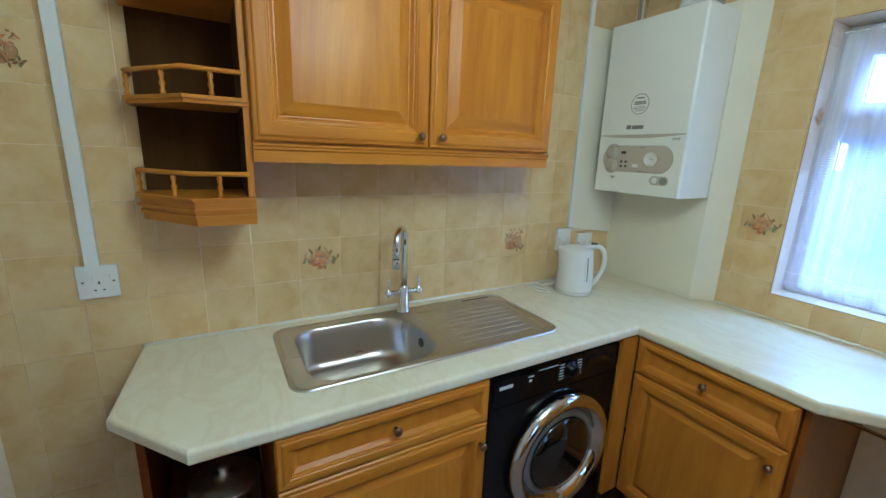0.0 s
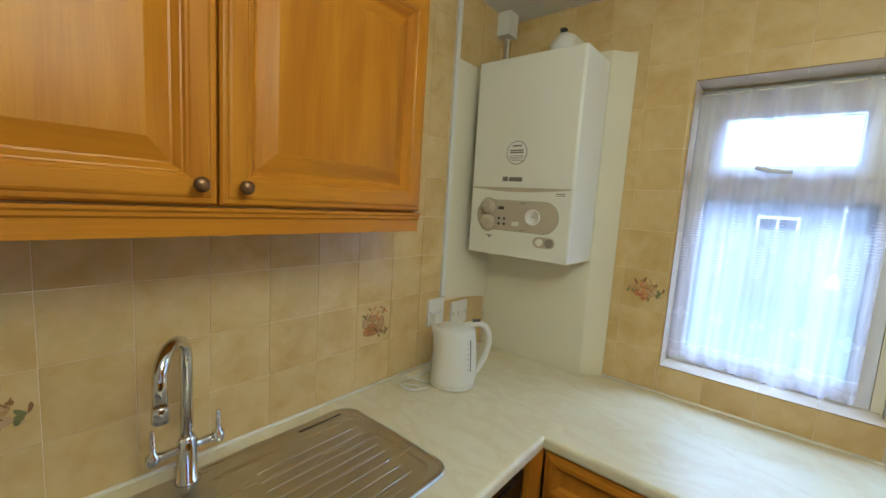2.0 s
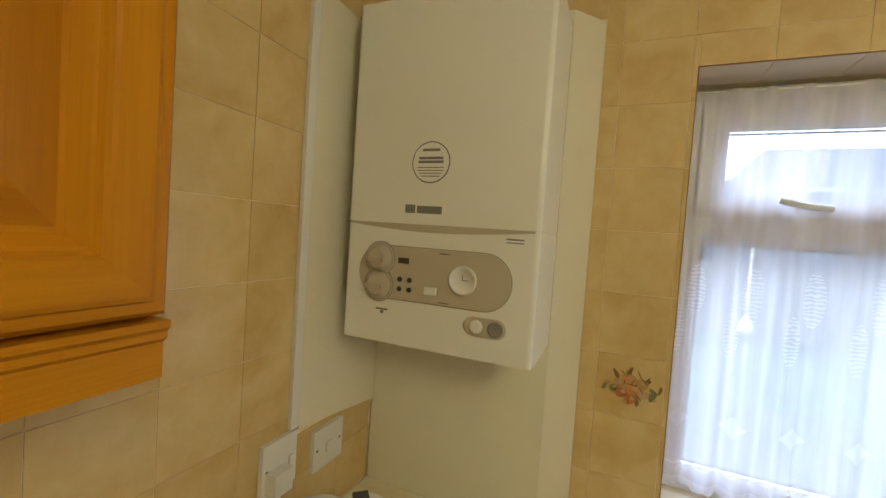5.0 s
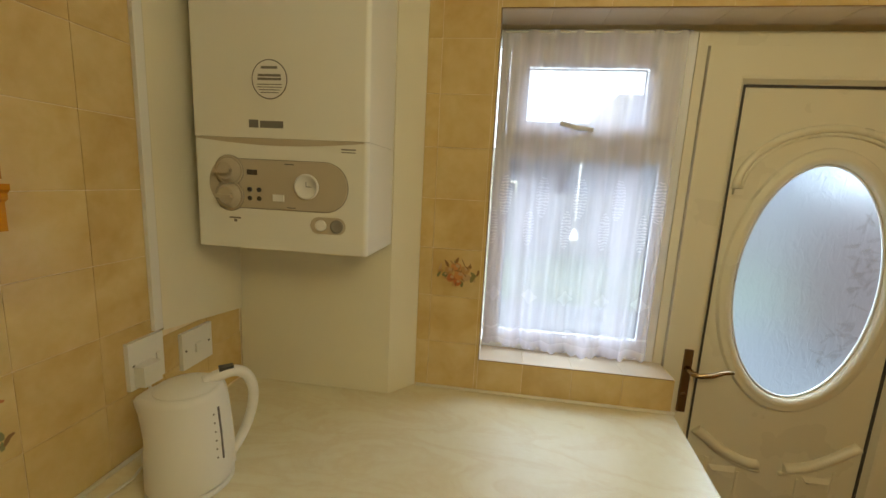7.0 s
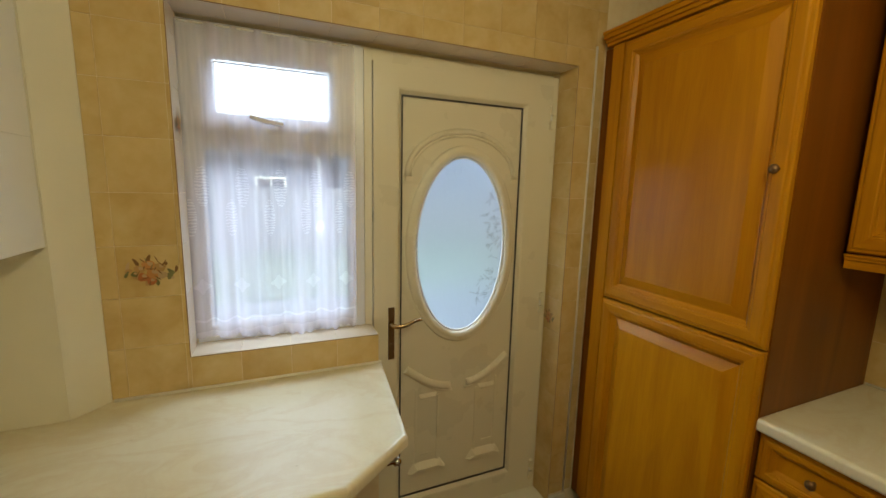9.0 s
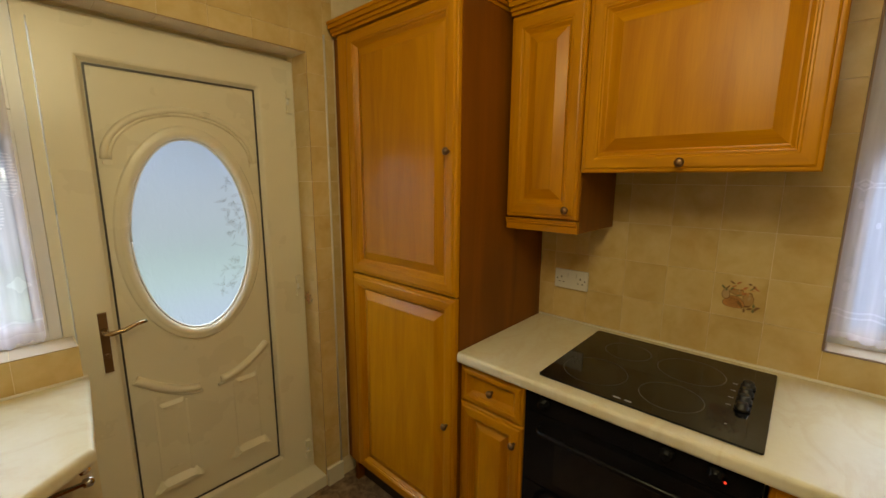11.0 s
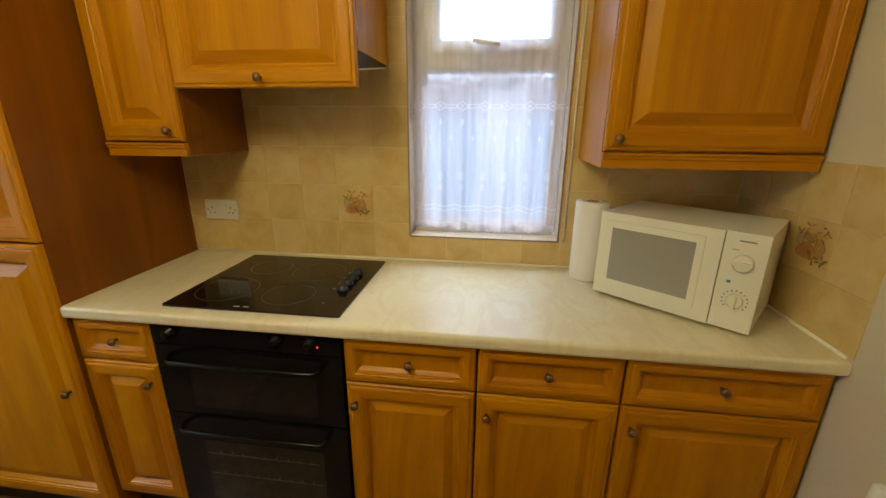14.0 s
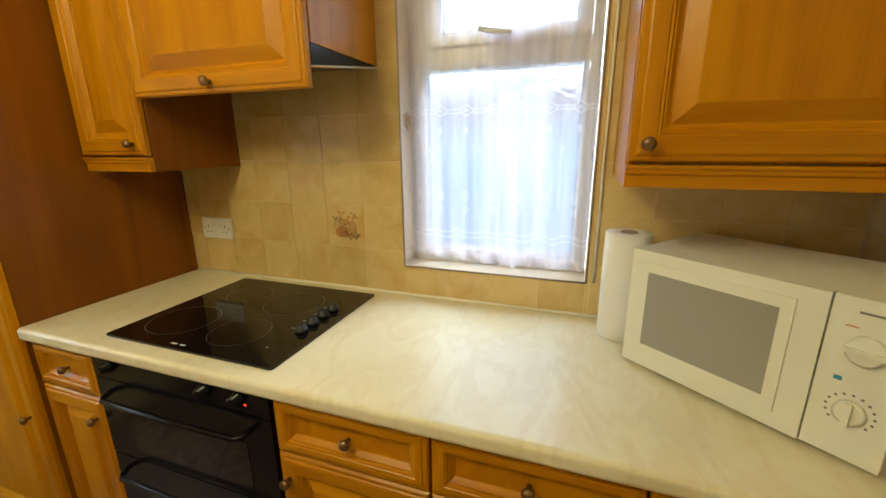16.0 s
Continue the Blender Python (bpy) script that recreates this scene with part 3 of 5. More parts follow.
for out, a, b in ((0.0, 1.330, 1.350), (0.006, 1.3502, 1.357), (0.001, 1.3572, 1.367), (0.009, 1.3672, 1.375), (0.003, 1.3752, 1.396), (0.012, 1.3962, 1.404)):
    prism(bm, ledge(out), a, b)
part("base_moulding", bm, OAK_FLAT, shelf)
bm = bmesh.new()
for out, a, b in ((0.0, 2.097, 2.115), (0.012, 2.1152, 2.128), (0.026, 2.1282, 2.142), (0.034, 2.1422, 2.166)):
    prism(bm, ledge(out), a, b)
part("cornice", bm, OAK_FLAT, shelf)
for z in (1.4045, 1.661, 1.916):
    tagged(part("gallery_rail", tube(bmesh.new(), [(0.012, 0.262, z + 0.062), (0.146, 0.262, z + 0.062), (0.280, 0.085, z + 0.062), (0.280, 0.012, z + 0.062)], 0.0065, 8), OAK_FLAT, shelf))
    for x, y in ((0.084, 0.262), (0.190, 0.204), (0.278, 0.085)):
        part("baluster", turned(bmesh.new(), [(0.005, 0), (0.007, 0.006), (0.004, 0.014), (0.0075, 0.026), (0.004, 0.036), (0.007, 0.048), (0.005, 0.056)], steps=12, at=(x, y, z)), OAK, shelf)


# ---- hob and oven ----
hob = thing("ceramic_hob", "black ceramic glass hob with four ring zones set in worktop", "hob", pose(-1.636, 0.051, WORK + 0.001))
bm = bmesh.new()
prism(bm, round_rect(0, 0, 0.582, 0.511, 0.008, 4), 0, 0.006)
part("glass_plate", worn(bm, 0.0015, 2), BLACK_GLASS, hob)
RING = Mat("grey_ring_print", (0.14, 0.13, 0.11), 0.3).m
for x, y, r in ((0.452, 0.368, 0.100), (0.225, 0.380, 0.085), (0.420, 0.140, 0.078), (0.215, 0.160, 0.098)):
    bm = bmesh.new()
    a, b = loop(bm, ellipse(x, y, r, r), 0.00625), loop(bm, ellipse(x, y, r - 0.0018, r - 0.0018), 0.00625)
    bridge(bm, a, b)
    part("ring", bm, RING, hob)
for k in range(4):
    part("knob", turned(bmesh.new(), [(0.019, 0.0062), (0.019, 0.014), (0.015, 0.016), (0.014, 0.026), (0.010, 0.028)], steps=20, at=(0.062, 0.165 + 0.052 * k, 0)), Mat("matt_black_knob", (0.012, 0.012, 0.013), 0.45).m, hob)
bm = bmesh.new()
for k in range(4):
    box(bm, 0.088, 0.158 + 0.052 * k, 0.0061, 0.100, 0.161 + 0.052 * k, 0.0064)
box(bm, 0.300, 0.488, 0.0061, 0.318, 0.494, 0.0064)
box(bm, 0.330, 0.488, 0.0061, 0.350, 0.494, 0.0064)
tagged(part("printing", bm, PALE, hob), kind="stuff")
part("indicator", turned(bmesh.new(), [(0.003, 0.0061), (0.002, 0.0068)], steps=8, at=(0.085, 0.430, 0)), PALE, hob)

oven = thing("double_oven", "black built-under double oven with two bar handles", "oven", pose(-1.646, 0.012, 0))
OW = 0.618
part("casing", boxes((0.004, 0.03, 0.12, OW - 0.004, 0.560, 0.866)), BLACK, oven)
part("control_panel", worn(boxes((0.001, 0.561, 0.800, OW - 0.001, 0.582, 0.867)), 0.002), BLACK, oven)
for x in (0.091, 0.198, 0.549):
    part("knob", turned(bmesh.new(), [(0.020, 0.5825), (0.020, 0.588), (0.015, 0.590), (0.014, 0.606), (0.008, 0.608)], "y", 20, (x, 0, 0.842)), BLACK, oven)
part("indicator", turned(bmesh.new(), [(0.003, 0.5825), (0.002, 0.584)], "y", 8, (0.072, 0, 0.826)), RED_GLOW, oven)
DOOR_GLASS = Mat("smoked_oven_glass", (0.02, 0.016, 0.01), 0.05).m
for z0, z1, g0, g1 in ((0.545, 0.796, 0.575, 0.715), (0.130, 0.540, 0.190, 0.440)):
    d = part("door", worn(boxes((0.001, 0.561, z0, OW - 0.001, 0.582, z1)), 0.003), BLACK, oven)
    part("window", boxes((0.085, 0.5822, g0, OW - 0.110, 0.5832, g1)), DOOR_GLASS if z0 < 0.2 else BLACK_GLASS, d)
    h = z1 - 0.038
    part("handle", tube(bmesh.new(), [(0.060, 0.584, h + 0.006), (0.066, 0.612, h), (0.080, 0.622, h), (OW / 2, 0.626, h), (OW - 0.080, 0.622, h), (OW - 0.066, 0.612, h), (OW - 0.060, 0.584, h + 0.006)], 0.0075, 12), BLACK, d, "glossy black bar handle")
    if z0 < 0.2:
        bm = bmesh.new()
        for zz in (0.385, 0.30):
            box(bm, 0.10, 0.5834, zz, OW - 0.12, 0.5838, zz + 0.002)
            for k in range(9):
                box(bm, 0.13 + 0.04 * k, 0.5834, zz + 0.002, 0.132 + 0.04 * k, 0.5838, zz + 0.012)
        tagged(part("wire_shelf", bm, Mat("dim_shelf_wire", (0.10, 0.08, 0.045), 0.4).m, d), kind="stuff")
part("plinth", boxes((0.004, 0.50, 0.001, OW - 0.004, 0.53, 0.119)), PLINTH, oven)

hood = thing("cooker_hood", "black and grey built-in cooker hood under its oak cabinet", "cooker hood", pose(-1.658, 0, 1.560))
bm = bmesh.new()
prism(bm, [(0.004, 0.102), (0.332, 0.056), (0.332, 0.1055), (0.004, 0.1055)], 0.002, 0.594)
bmesh.ops.transform(bm, matrix=Matrix(((0, 0, 1, 0), (1, 0, 0, 0), (0, 1, 0, 0), (0, 0, 0, 1))), verts=bm.verts)
part("body", bm, BLACK, hood)
part("edge_strip", tube(bmesh.new(), [(-0.001, 0.004, 0.1005), (-0.001, 0.334, 0.054), (0.596, 0.334, 0.054), (0.596, 0.004, 0.1005)], 0.003, 8), GREY_PLASTIC, hood)


# ---- boiler corner ----
duct = part("boiler_backing", worn(boxes((-0.080, 2.435, WORK + 0.001, -0.001, NORTH - 0.004, 2.190)), 0.002), WHITE_BOARD)
tagged(duct, "white painted boxed-in panel behind the boiler", kind="structure")
bm = bmesh.new()
prism(bm, [(-0.080, 2.4345), (-0.001, 2.366), (-0.001, 2.4345)], WORK + 0.001, 2.190)
tagged(part("trim_moulding", bm, WHITE_BOARD), "sloping white edge strip of the boiler panel", kind="structure")
bm = bmesh.new()
prism(bm, [(-0.386, 1.185), (-0.082, 1.148), (-0.082, 2.150), (-0.386, 2.150)], 0.0, 0.009)
part_ob = tagged(part("side_board", bm, WHITE_BOARD, m=pose(0, NORTH - 0.0005, 0, 90)), "white painted board on the tiles beside the boiler", kind="structure")
tagged(part("pipe_cover", worn(boxes((-0.412, NORTH - 0.011, 1.192, -0.388, NORTH - 0.001, TOP - 0.001)), 0.003), WHITE_PLASTIC), "white plastic trunking running up from the socket", kind="structure")
tagged(part("pipe_cover", worn(boxes((-2.346, NORTH - 0.020, 1.186, -2.314, NORTH - 0.001, TOP - 0.001)), 0.003), WHITE_PLASTIC), "white plastic trunking running up from the switch", kind="structure")

boiler = thing("boiler", "white wall-hung gas boiler with beige control panel", "boiler", pose(-0.030, 2.436, 1.390, 0, 0, 90))
# local x along the wall (to the north), y into the room, z up
bm = bmesh.new()
prism(bm, round_rect(0, 0.0512, 0.440, 0.280, 0.011, 8), 0, 0.262)
part("lower_casing", bm, ENAMEL, boiler)
bm = bmesh.new()
prism(bm, round_rect(0, 0.0512, 0.440, 0.282, 0.011, 8), 0.2665, 0.752)
part("upper_casing", bm, ENAMEL, boiler)
bm = bmesh.new()
prism(bm, [(0.010, 0.266)] + [(0.010 + 0.42 * k / 16, 0.262 - 0.012 * math.sin(math.pi * k / 16)) for k in range(17)] + [(0.430, 0.266)], 0.2802, 0.2812)
seam_m = Matrix(((1, 0, 0, 0), (0, 0, 1, 0), (0, 1, 0, 0), (0, 0, 0, 1)))
bmesh.ops.transform(bm, matrix=seam_m, verts=bm.verts)
part("seam", bm, GREY_PLASTIC, boiler)
bm = bmesh.new()
prism(bm, round_rect(0.002, 0.0505, 0.438, 0.272, 0.010, 4), 0.262, 0.2668)
part("joint", bm, ENAMEL, boiler)


def plate(points, d0, d1):
    """A flat outline of (x, z) standing on the boiler's front."""
    bm = bmesh.new()
    prism(bm, points, d0, d1)
    bmesh.ops.transform(bm, matrix=seam_m, verts=bm.verts)
    return bm


F = 0.2802
PRINT_GREY = Mat("mid_grey_plastic", (0.28, 0.26, 0.22), 0.4).m
part("panel_gap", plate(round_rect(0.0465, 0.0985, 0.4015, 0.2175, 0.0585, 12), F, F + 0.0006), PRINT_GREY, boiler, "dark gap round the control panel")
part("control_panel", worn(plate(round_rect(0.048, 0.100, 0.400, 0.216, 0.057, 12), F + 0.0007, F + 0.003), 0.001, 1), GREY_PLASTIC, boiler, "beige grey rounded control panel")
for z in (0.187, 0.128):
    part("knob_plate", turned(bmesh.new(), [(0.0365, F + 0.0002), (0.0365, F + 0.0034), (0.0355, F + 0.0044), (0.0325, F + 0.0036)], "y", 32, (0.347, 0, z)), GREY_PLASTIC, boiler, "raised ring behind the knob")
    part("knob_gap", turned(bmesh.new(), [(0.0380, F + 0.0001), (0.0380, F + 0.0033), (0.0366, F + 0.0033)], "y", 32, (0.347, 0, z)), PRINT_GREY, boiler, "dark line round the knob ring")
    k = part("knob", turned(bmesh.new(), [(0.030, F + 0.0032), (0.030, F + 0.007), (0.024, F + 0.008), (0.023, F + 0.018), (0.019, F + 0.020)], "y", 28, (0.347, 0, z)), GREY_PLASTIC, boiler, "round beige control knob")
    part("grip", worn(boxes((0.328, F + 0.0202, z - 0.005, 0.366, F + 0.030, z + 0.003)), 0.002), GREY_PLASTIC, k)
part("clock", turned(bmesh.new(), [(0.030, F + 0.0032), (0.030, F + 0.009), (0.026, F + 0.010), (0.025, F + 0.007), (0.002, F + 0.007)], "y", 32, (0.148, 0, 0.158)), WHITE_PLASTIC, boiler, "white round timer clock")
bm = boxes((0.135, F + 0.0072, 0.1575, 0.149, F + 0.0078, 0.1592), (0.1475, F + 0.0072, 0.158, 0.149, F + 0.0078, 0.170))
part("clock_hand", bm, INK, boiler)
part("display", boxes((0.274, F + 0.0032, 0.180, 0.300, F + 0.0045, 0.192)), DARK_GREY, boiler)
for x in (0.270, 0.294):
    for z in (0.145, 0.124):
        part("button", turned(bmesh.new(), [(0.006, F + 0.0032), (0.005, F + 0.006)], "y", 12, (x, 0, z)), DARK_GREY, boiler)
part("slider", worn(boxes((0.205, F + 0.0032, 0.120, 0.232, F + 0.009, 0.136)), 0.002), WHITE_PLASTIC, boiler)
part("gauge_plate", worn(plate(round_rect(0.052, 0.048, 0.140, 0.088, 0.020, 8), F, F + 0.003), 0.001, 1), GREY_PLASTIC, boiler)
part("gauge", turned(bmesh.new(), [(0.016, F + 0.0032), (0.016, F + 0.007), (0.012, F + 0.005), (0.002, F + 0.005)], "y", 24, (0.073, 0, 0.068)), PRINT_GREY, boiler, "round pressure gauge")
part("gauge", turned(bmesh.new(), [(0.014, F + 0.0032), (0.014, F + 0.007), (0.010, F + 0.008)], "y", 24, (0.113, 0, 0.068)), WHITE_PLASTIC, boiler)
part("badge_ring", plate(ellipse(0.238, 0.398, 0.044, 0.044), 0.2822, 0.2826), INK, boiler)
part("badge", plate(ellipse(0.238, 0.398, 0.0415, 0.0415), 0.2828, 0.2832), WHITE_PLASTIC, boiler, "round white information sticker")
PRINT = Mat("grey_print", (0.20, 0.19, 0.17), 0.6).m
bm = bmesh.new()
for w, z in ((0.020, 0.421), (0.028, 0.404), (0.029, 0.396)):
    box(bm, 0.238 - w, 0.2833, z, 0.238 + w, 0.2837, z + 0.0055)
for w, z in ((0.030, 0.386), (0.030, 0.380), (0.026, 0.374), (0.022, 0.368)):
    box(bm, 0.238 - w, 0.2833, z, 0.238 + w, 0.2837, z + 0.0018)
for x0, x1, z0, z1 in ((0.268, 0.292, 0.290, 0.308), (0.206, 0.264, 0.290, 0.306)):
    box(bm, x0, 0.2821, z0, x1, 0.2825, z1)
for x0, x1, z0, z1 in ((0.180, 0.204, 0.2065, 0.2095), (0.176, 0.200, 0.1045, 0.1070)):
    box(bm, x0, F + 0.0031, z0, x1, F + 0.0034, z1)
for x0, x1, z0, z1 in ((0.322, 0.352, 0.072, 0.076), (0.332, 0.340, 0.064, 0.071), (0.030, 0.065, 0.246, 0.249), (0.030, 0.065, 0.240, 0.242)):
    box(bm, x0, F + 0.0001, z0, x1, F + 0.0004, z1)
tagged(part("printing", bm, PRINT, boiler), kind="stuff")

flue = thing("flue_elbow", "white flue elbow on top of the boiler", "boiler flue", on_east(2.60, 2.143))
part("collar", turned(bmesh.new(), [(0.062, 0), (0.062, 0.020), (0.052, 0.024), (0.050, 0.034)], steps=32, at=(0, 0.17, 0)), WHITE_PLASTIC, flue)
part("bend", tube(bmesh.new(), [(0, 0.17, 0.03), (0, 0.165, 0.055), (0, 0.145, 0.075), (0, 0.10, 0.082), (0, 0.003, 0.082)], 0.046, 24), WHITE_PLASTIC, flue)
part("clip", boxes((-0.010, 0.150, 0.118, 0.010, 0.175, 0.128)), DARK_GREY, flue)
jb = thing("junction_box", "white junction box at the ceiling above the boiler", "junction box", pose(-0.095, NORTH - 0.001, 2.320, 0, 0, 180))
part("casing", worn(boxes((-0.035, 0.0, 0, 0.035, 0.060, 0.098)), 0.004), WHITE_PLASTIC, jb)
part("cable", tube(bmesh.new(), [(-0.014, 0.03, -0.002), (-0.014, 0.03, -0.12), (-0.012, 0.10, -0.176)], 0.006, 10), WHITE_PLASTIC, jb)
part("cable", tube(bmesh.new(), [(0.012, 0.03, -0.002), (0.014, 0.032, -0.10), (0.010, 0.10, -0.176)], 0.004, 10), GREY_PLASTIC, jb)


# ---- sockets ----
def wall_plate(name, m, w, h, label, category, marks=()):
    ob = thing(name, label, category, m)
    part("face_plate", worn(boxes((0, 0.0, 0, w, 0.011, h)), 0.003), WHITE_PLASTIC, ob)
    for x in (0.012, w - 0.012):
        part("screw", turned(bmesh.new(), [(0.0035, 0.0112), (0.003, 0.0122)], "y", 10, (x, 0, h / 2)), PRINT, ob)
    for x, z, a, b in marks:
        part("switch", worn(boxes((x, 0.0112, z, x + a, 0.016, z + b)), 0.001), WHITE_PLASTIC, ob)
    return ob


def pins(ob, x, z):
    bm = boxes((x - 0.0025, 0.0112, z + 0.012, x + 0.0025, 0.0118, z + 0.020), (x - 0.013, 0.0112, z - 0.008, x - 0.007, 0.0118, z - 0.004), (x + 0.007, 0.0112, z - 0.008, x + 0.013, 0.0118, z - 0.004))
    tagged(part("pin_holes", bm, DARK_GREY, ob), kind="stuff")


plug_socket = wall_plate("wall_socket", pose(-0.392, NORTH - 0.0005, 1.075, 0, 0, 180), 0.094, 0.112, "white single wall socket with white plug behind the kettle", "socket", ((0.012, 0.045, 0.012, 0.020),))
spur = wall_plate("fused_switch", pose(-0.226, NORTH - 0.0005, 1.052, 0, 0, 180), 0.108, 0.100, "white fused spur switch below the boiler board", "switch", ((0.045, 0.035, 0.020, 0.024),))
pins(wall_plate("wall_switch", pose(-2.275, NORTH - 0.0005, 1.088, 0, 0, 180), 0.096, 0.098, "white wall switch plate at the foot of trunking", "switch", ((0.060, 0.05, 0.012, 0.020), (0.020, 0.05, 0.012, 0.020))), 0.047, 0.03)
s = wall_plate("wall_socket", pose(-0.976, 0.0005, 1.060), 0.150, 0.084, "white double wall socket beside the larder cabinet", "socket", ((0.050, 0.050, 0.011, 0.018), (0.088, 0.050, 0.011, 0.018)))
pins(s, 0.032, 0.034)
pins(s, 0.118, 0.034)
plug = thing("plug", "white kettle plug with cable in the wall socket", "plug", pose(-0.452, NORTH - 0.0125, 1.085, 0, 0, 180))
part("body", worn(boxes((-0.024, 0, -0.002, 0.024, 0.026, 0.046)), 0.005), WHITE_PLASTIC, plug)
part("cable", tube(bmesh.new(), [(0, 0.013, -0.002), (0.005, 0.020, -0.06), (0.03, 0.03, -0.13), (0.055, 0.035, -0.158), (0.075, 0.060, -0.166), (0.05, 0.085, -0.166), (0.02, 0.060, -0.164), (0.04, 0.035, -0.165), (0.10, 0.055, -0.166), (0.16, 0.050, -0.166), (0.215, 0.055, -0.160), (0.235, 0.085, -0.156), (0.205, 0.120, -0.162), (0.150, 0.125, -0.167), (0.160, 0.080, -0.166), (0.200, 0.040, -0.150), (0.250, 0.070, -0.156), (0.250, 0.115, -0.164), (0.190, 0.150, -0.168)], 0.0032, 8), WHITE_PLASTIC, plug)


# ---- kettle ----
kettle = thing("kettle", "white plastic jug kettle on its base in the corner", "kettle", pose(-0.522, 2.748, WORK + 0.001, 0, 0, -47))
part("base", turned(bmesh.new(), [(0.080, 0), (0.083, 0.003), (0.083, 0.014), (0.081, 0.0155)], steps=48), WHITE_PLASTIC, kettle)
BODY = [(0.0815, 0.0170), (0.0830, 0.0200), (0.0822, 0.05), (0.0785, 0.12), (0.0735, 0.180), (0.0705, 0.205), (0.0680, 0.213), (0.0600, 0.2195)]


def body_radius(z):
    for (r0, z0), (r1, z1) in zip(BODY, BODY[1:]):
        if z <= z1:
            return r0 + (r1 - r0) * (z - z0) / (z1 - z0)
    return BODY[-1][0]


bm = turned(bmesh.new(), BODY, steps=48)
for v in bm.verts:
    if v.co.x < -0.02 and v.co.z > 0.13:
        v.co.x -= 0.020 * ((v.co.z - 0.13) / 0.08) ** 1.5 * max(0.0, 1 - abs(v.co.y) / 0.040)
part("body", bm, WHITE_PLASTIC, kettle)
part("lid", turned(bmesh.new(), [(0.0595, 0.2198), (0.0585, 0.2212), (0.040, 0.2262), (0.015, 0.2285), (0.002, 0.2288)], steps=40), WHITE_PLASTIC, kettle)
bm = bmesh.new()
rings = [[bm.verts.new((r + dx, y, z)) for dx, y in ((-0.006, -0.017), (0.003, -0.010), (0.003, 0.010), (-0.006, 0.017))] for r, z in BODY[1:-1]]
for a, b in zip(rings, rings[1:]):
    for k in range(4):
        bm.faces.new((a[k], a[(k + 1) % 4], b[(k + 1) % 4], b[k]))
bm.faces.new(rings[0])
bm.faces.new(rings[-1])
part("handle_mount", bm, WHITE_PLASTIC, kettle)
knots = [Vector(p) for p in ((0.030, 0, 0.221), (0.058, 0, 0.229), (0.090, 0, 0.233), (0.114, 0, 0.218), (0.126, 0, 0.184), (0.124, 0, 0.142), (0.112, 0, 0.100), (0.094, 0, 0.062), (0.078, 0, 0.038))]
pts, thick = [], []
for k in range(len(knots) - 1):
    p0, p1, p2, p3 = knots[max(k - 1, 0)], knots[k], knots[k + 1], knots[min(k + 2, len(knots) - 1)]
    for q in range(4):
        t = q / 4
        pts.append(0.5 * (2 * p1 + (p2 - p0) * t + (2 * p0 - 5 * p1 + 4 * p2 - p3) * t * t + (3 * p1 - p0 - 3 * p2 + p3) * t ** 3))
        thick.append(0.0125 - 0.003 * (k + t) / len(knots))
bm = tube(bmesh.new(), pts, thick, 16)
for v in bm.verts:
    v.co.y *= 1.25
part("handle", bm, WHITE_PLASTIC, kettle)
part("switch", worn(boxes((0.060, -0.009, 0.2385, 0.088, 0.009, 0.2475)), 0.002), DARK_GREY, kettle)
part("level_window", tube(bmesh.new(), [((body_radius(z) - 0.0012) * math.cos(radians(-46)), (body_radius(z) - 0.0012) * math.sin(radians(-46)), z) for z in [0.070 + 0.0115 * k for k in range(11)]], 0.0030, 8), INK, kettle, "dark water level strip")
marks = bmesh.new()
for k in range(6):
    a_, z = radians(-56), 0.080 + 0.019 * k
    r = body_radius(z)
    turned(marks, [(0.0022, -0.0008), (0.0018, 0.0008)], "y", 8, (r * math.cos(a_), r * math.sin(a_), z))
part("scale", marks, PRINT_GREY, kettle, kind="stuff")


# ---- microwave and paper roll ----
mw = thing("microwave", "cream microwave oven with two dials standing askew in corner", "microwave", pose(-2.954, 0.2905, WORK, 0, 0, -38.6))
CREAM = painted("cream_plastic", (0.81, 0.80, 0.69), 0.32, 0.03)
MW, MD, MH = 0.440, 0.298, 0.285
part("casing", worn(boxes((0.002, 0, 0.014, MW - 0.002, MD - 0.022, MH)), 0.010, 3), CREAM, mw)
part("front_frame", worn(boxes((0, MD - 0.0215, 0.012, 0.098, MD - 0.002, MH + 0.001)), 0.010, 3), CREAM, mw)
d = part("door", worn(boxes((0.100, MD - 0.0215, 0.012, MW, MD + 0.003, MH + 0.001)), 0.010, 3), CREAM, mw)
part("window_surround", worn(boxes((0.140, MD + 0.0032, 0.044, MW - 0.024, MD + 0.0066, 0.262)), 0.0030, 3), CREAM, d)
MESH_GREY = Mat("grey_window_mesh", (0.34, 0.33, 0.29), 0.18).m
part("window", boxes((0.160, MD + 0.0068, 0.068, MW - 0.043, MD + 0.0072, 0.240)), MESH_GREY, d, "grey mesh window")
for z, r in ((0.205, 0.024), (0.098, 0.020)):
    k = part("dial", turned(bmesh.new(), [(r, MD - 0.0018), (r, MD + 0.006), (r - 0.004, MD + 0.009)], "y", 28, (0.048, 0, z)), CREAM, mw)
    part("grip", worn(boxes((0.048 - (r if r > 0.022 else 0.004), MD + 0.0092, z - (0.004 if r > 0.022 else r), 0.048 + (r if r > 0.022 else 0.004), MD + 0.016, z + (0.004 if r > 0.022 else r))), 0.0015), CREAM, k)
bm = bmesh.new()
for k in range(13):
    a = radians(-130 + 260 * k / 12)
    x, z = 0.048 + 0.029 * math.sin(a), 0.098 + 0.029 * math.cos(a)
    box(bm, x - 0.0018, MD - 0.0018, z - 0.0018, x + 0.0018, MD - 0.0014, z + 0.0018)
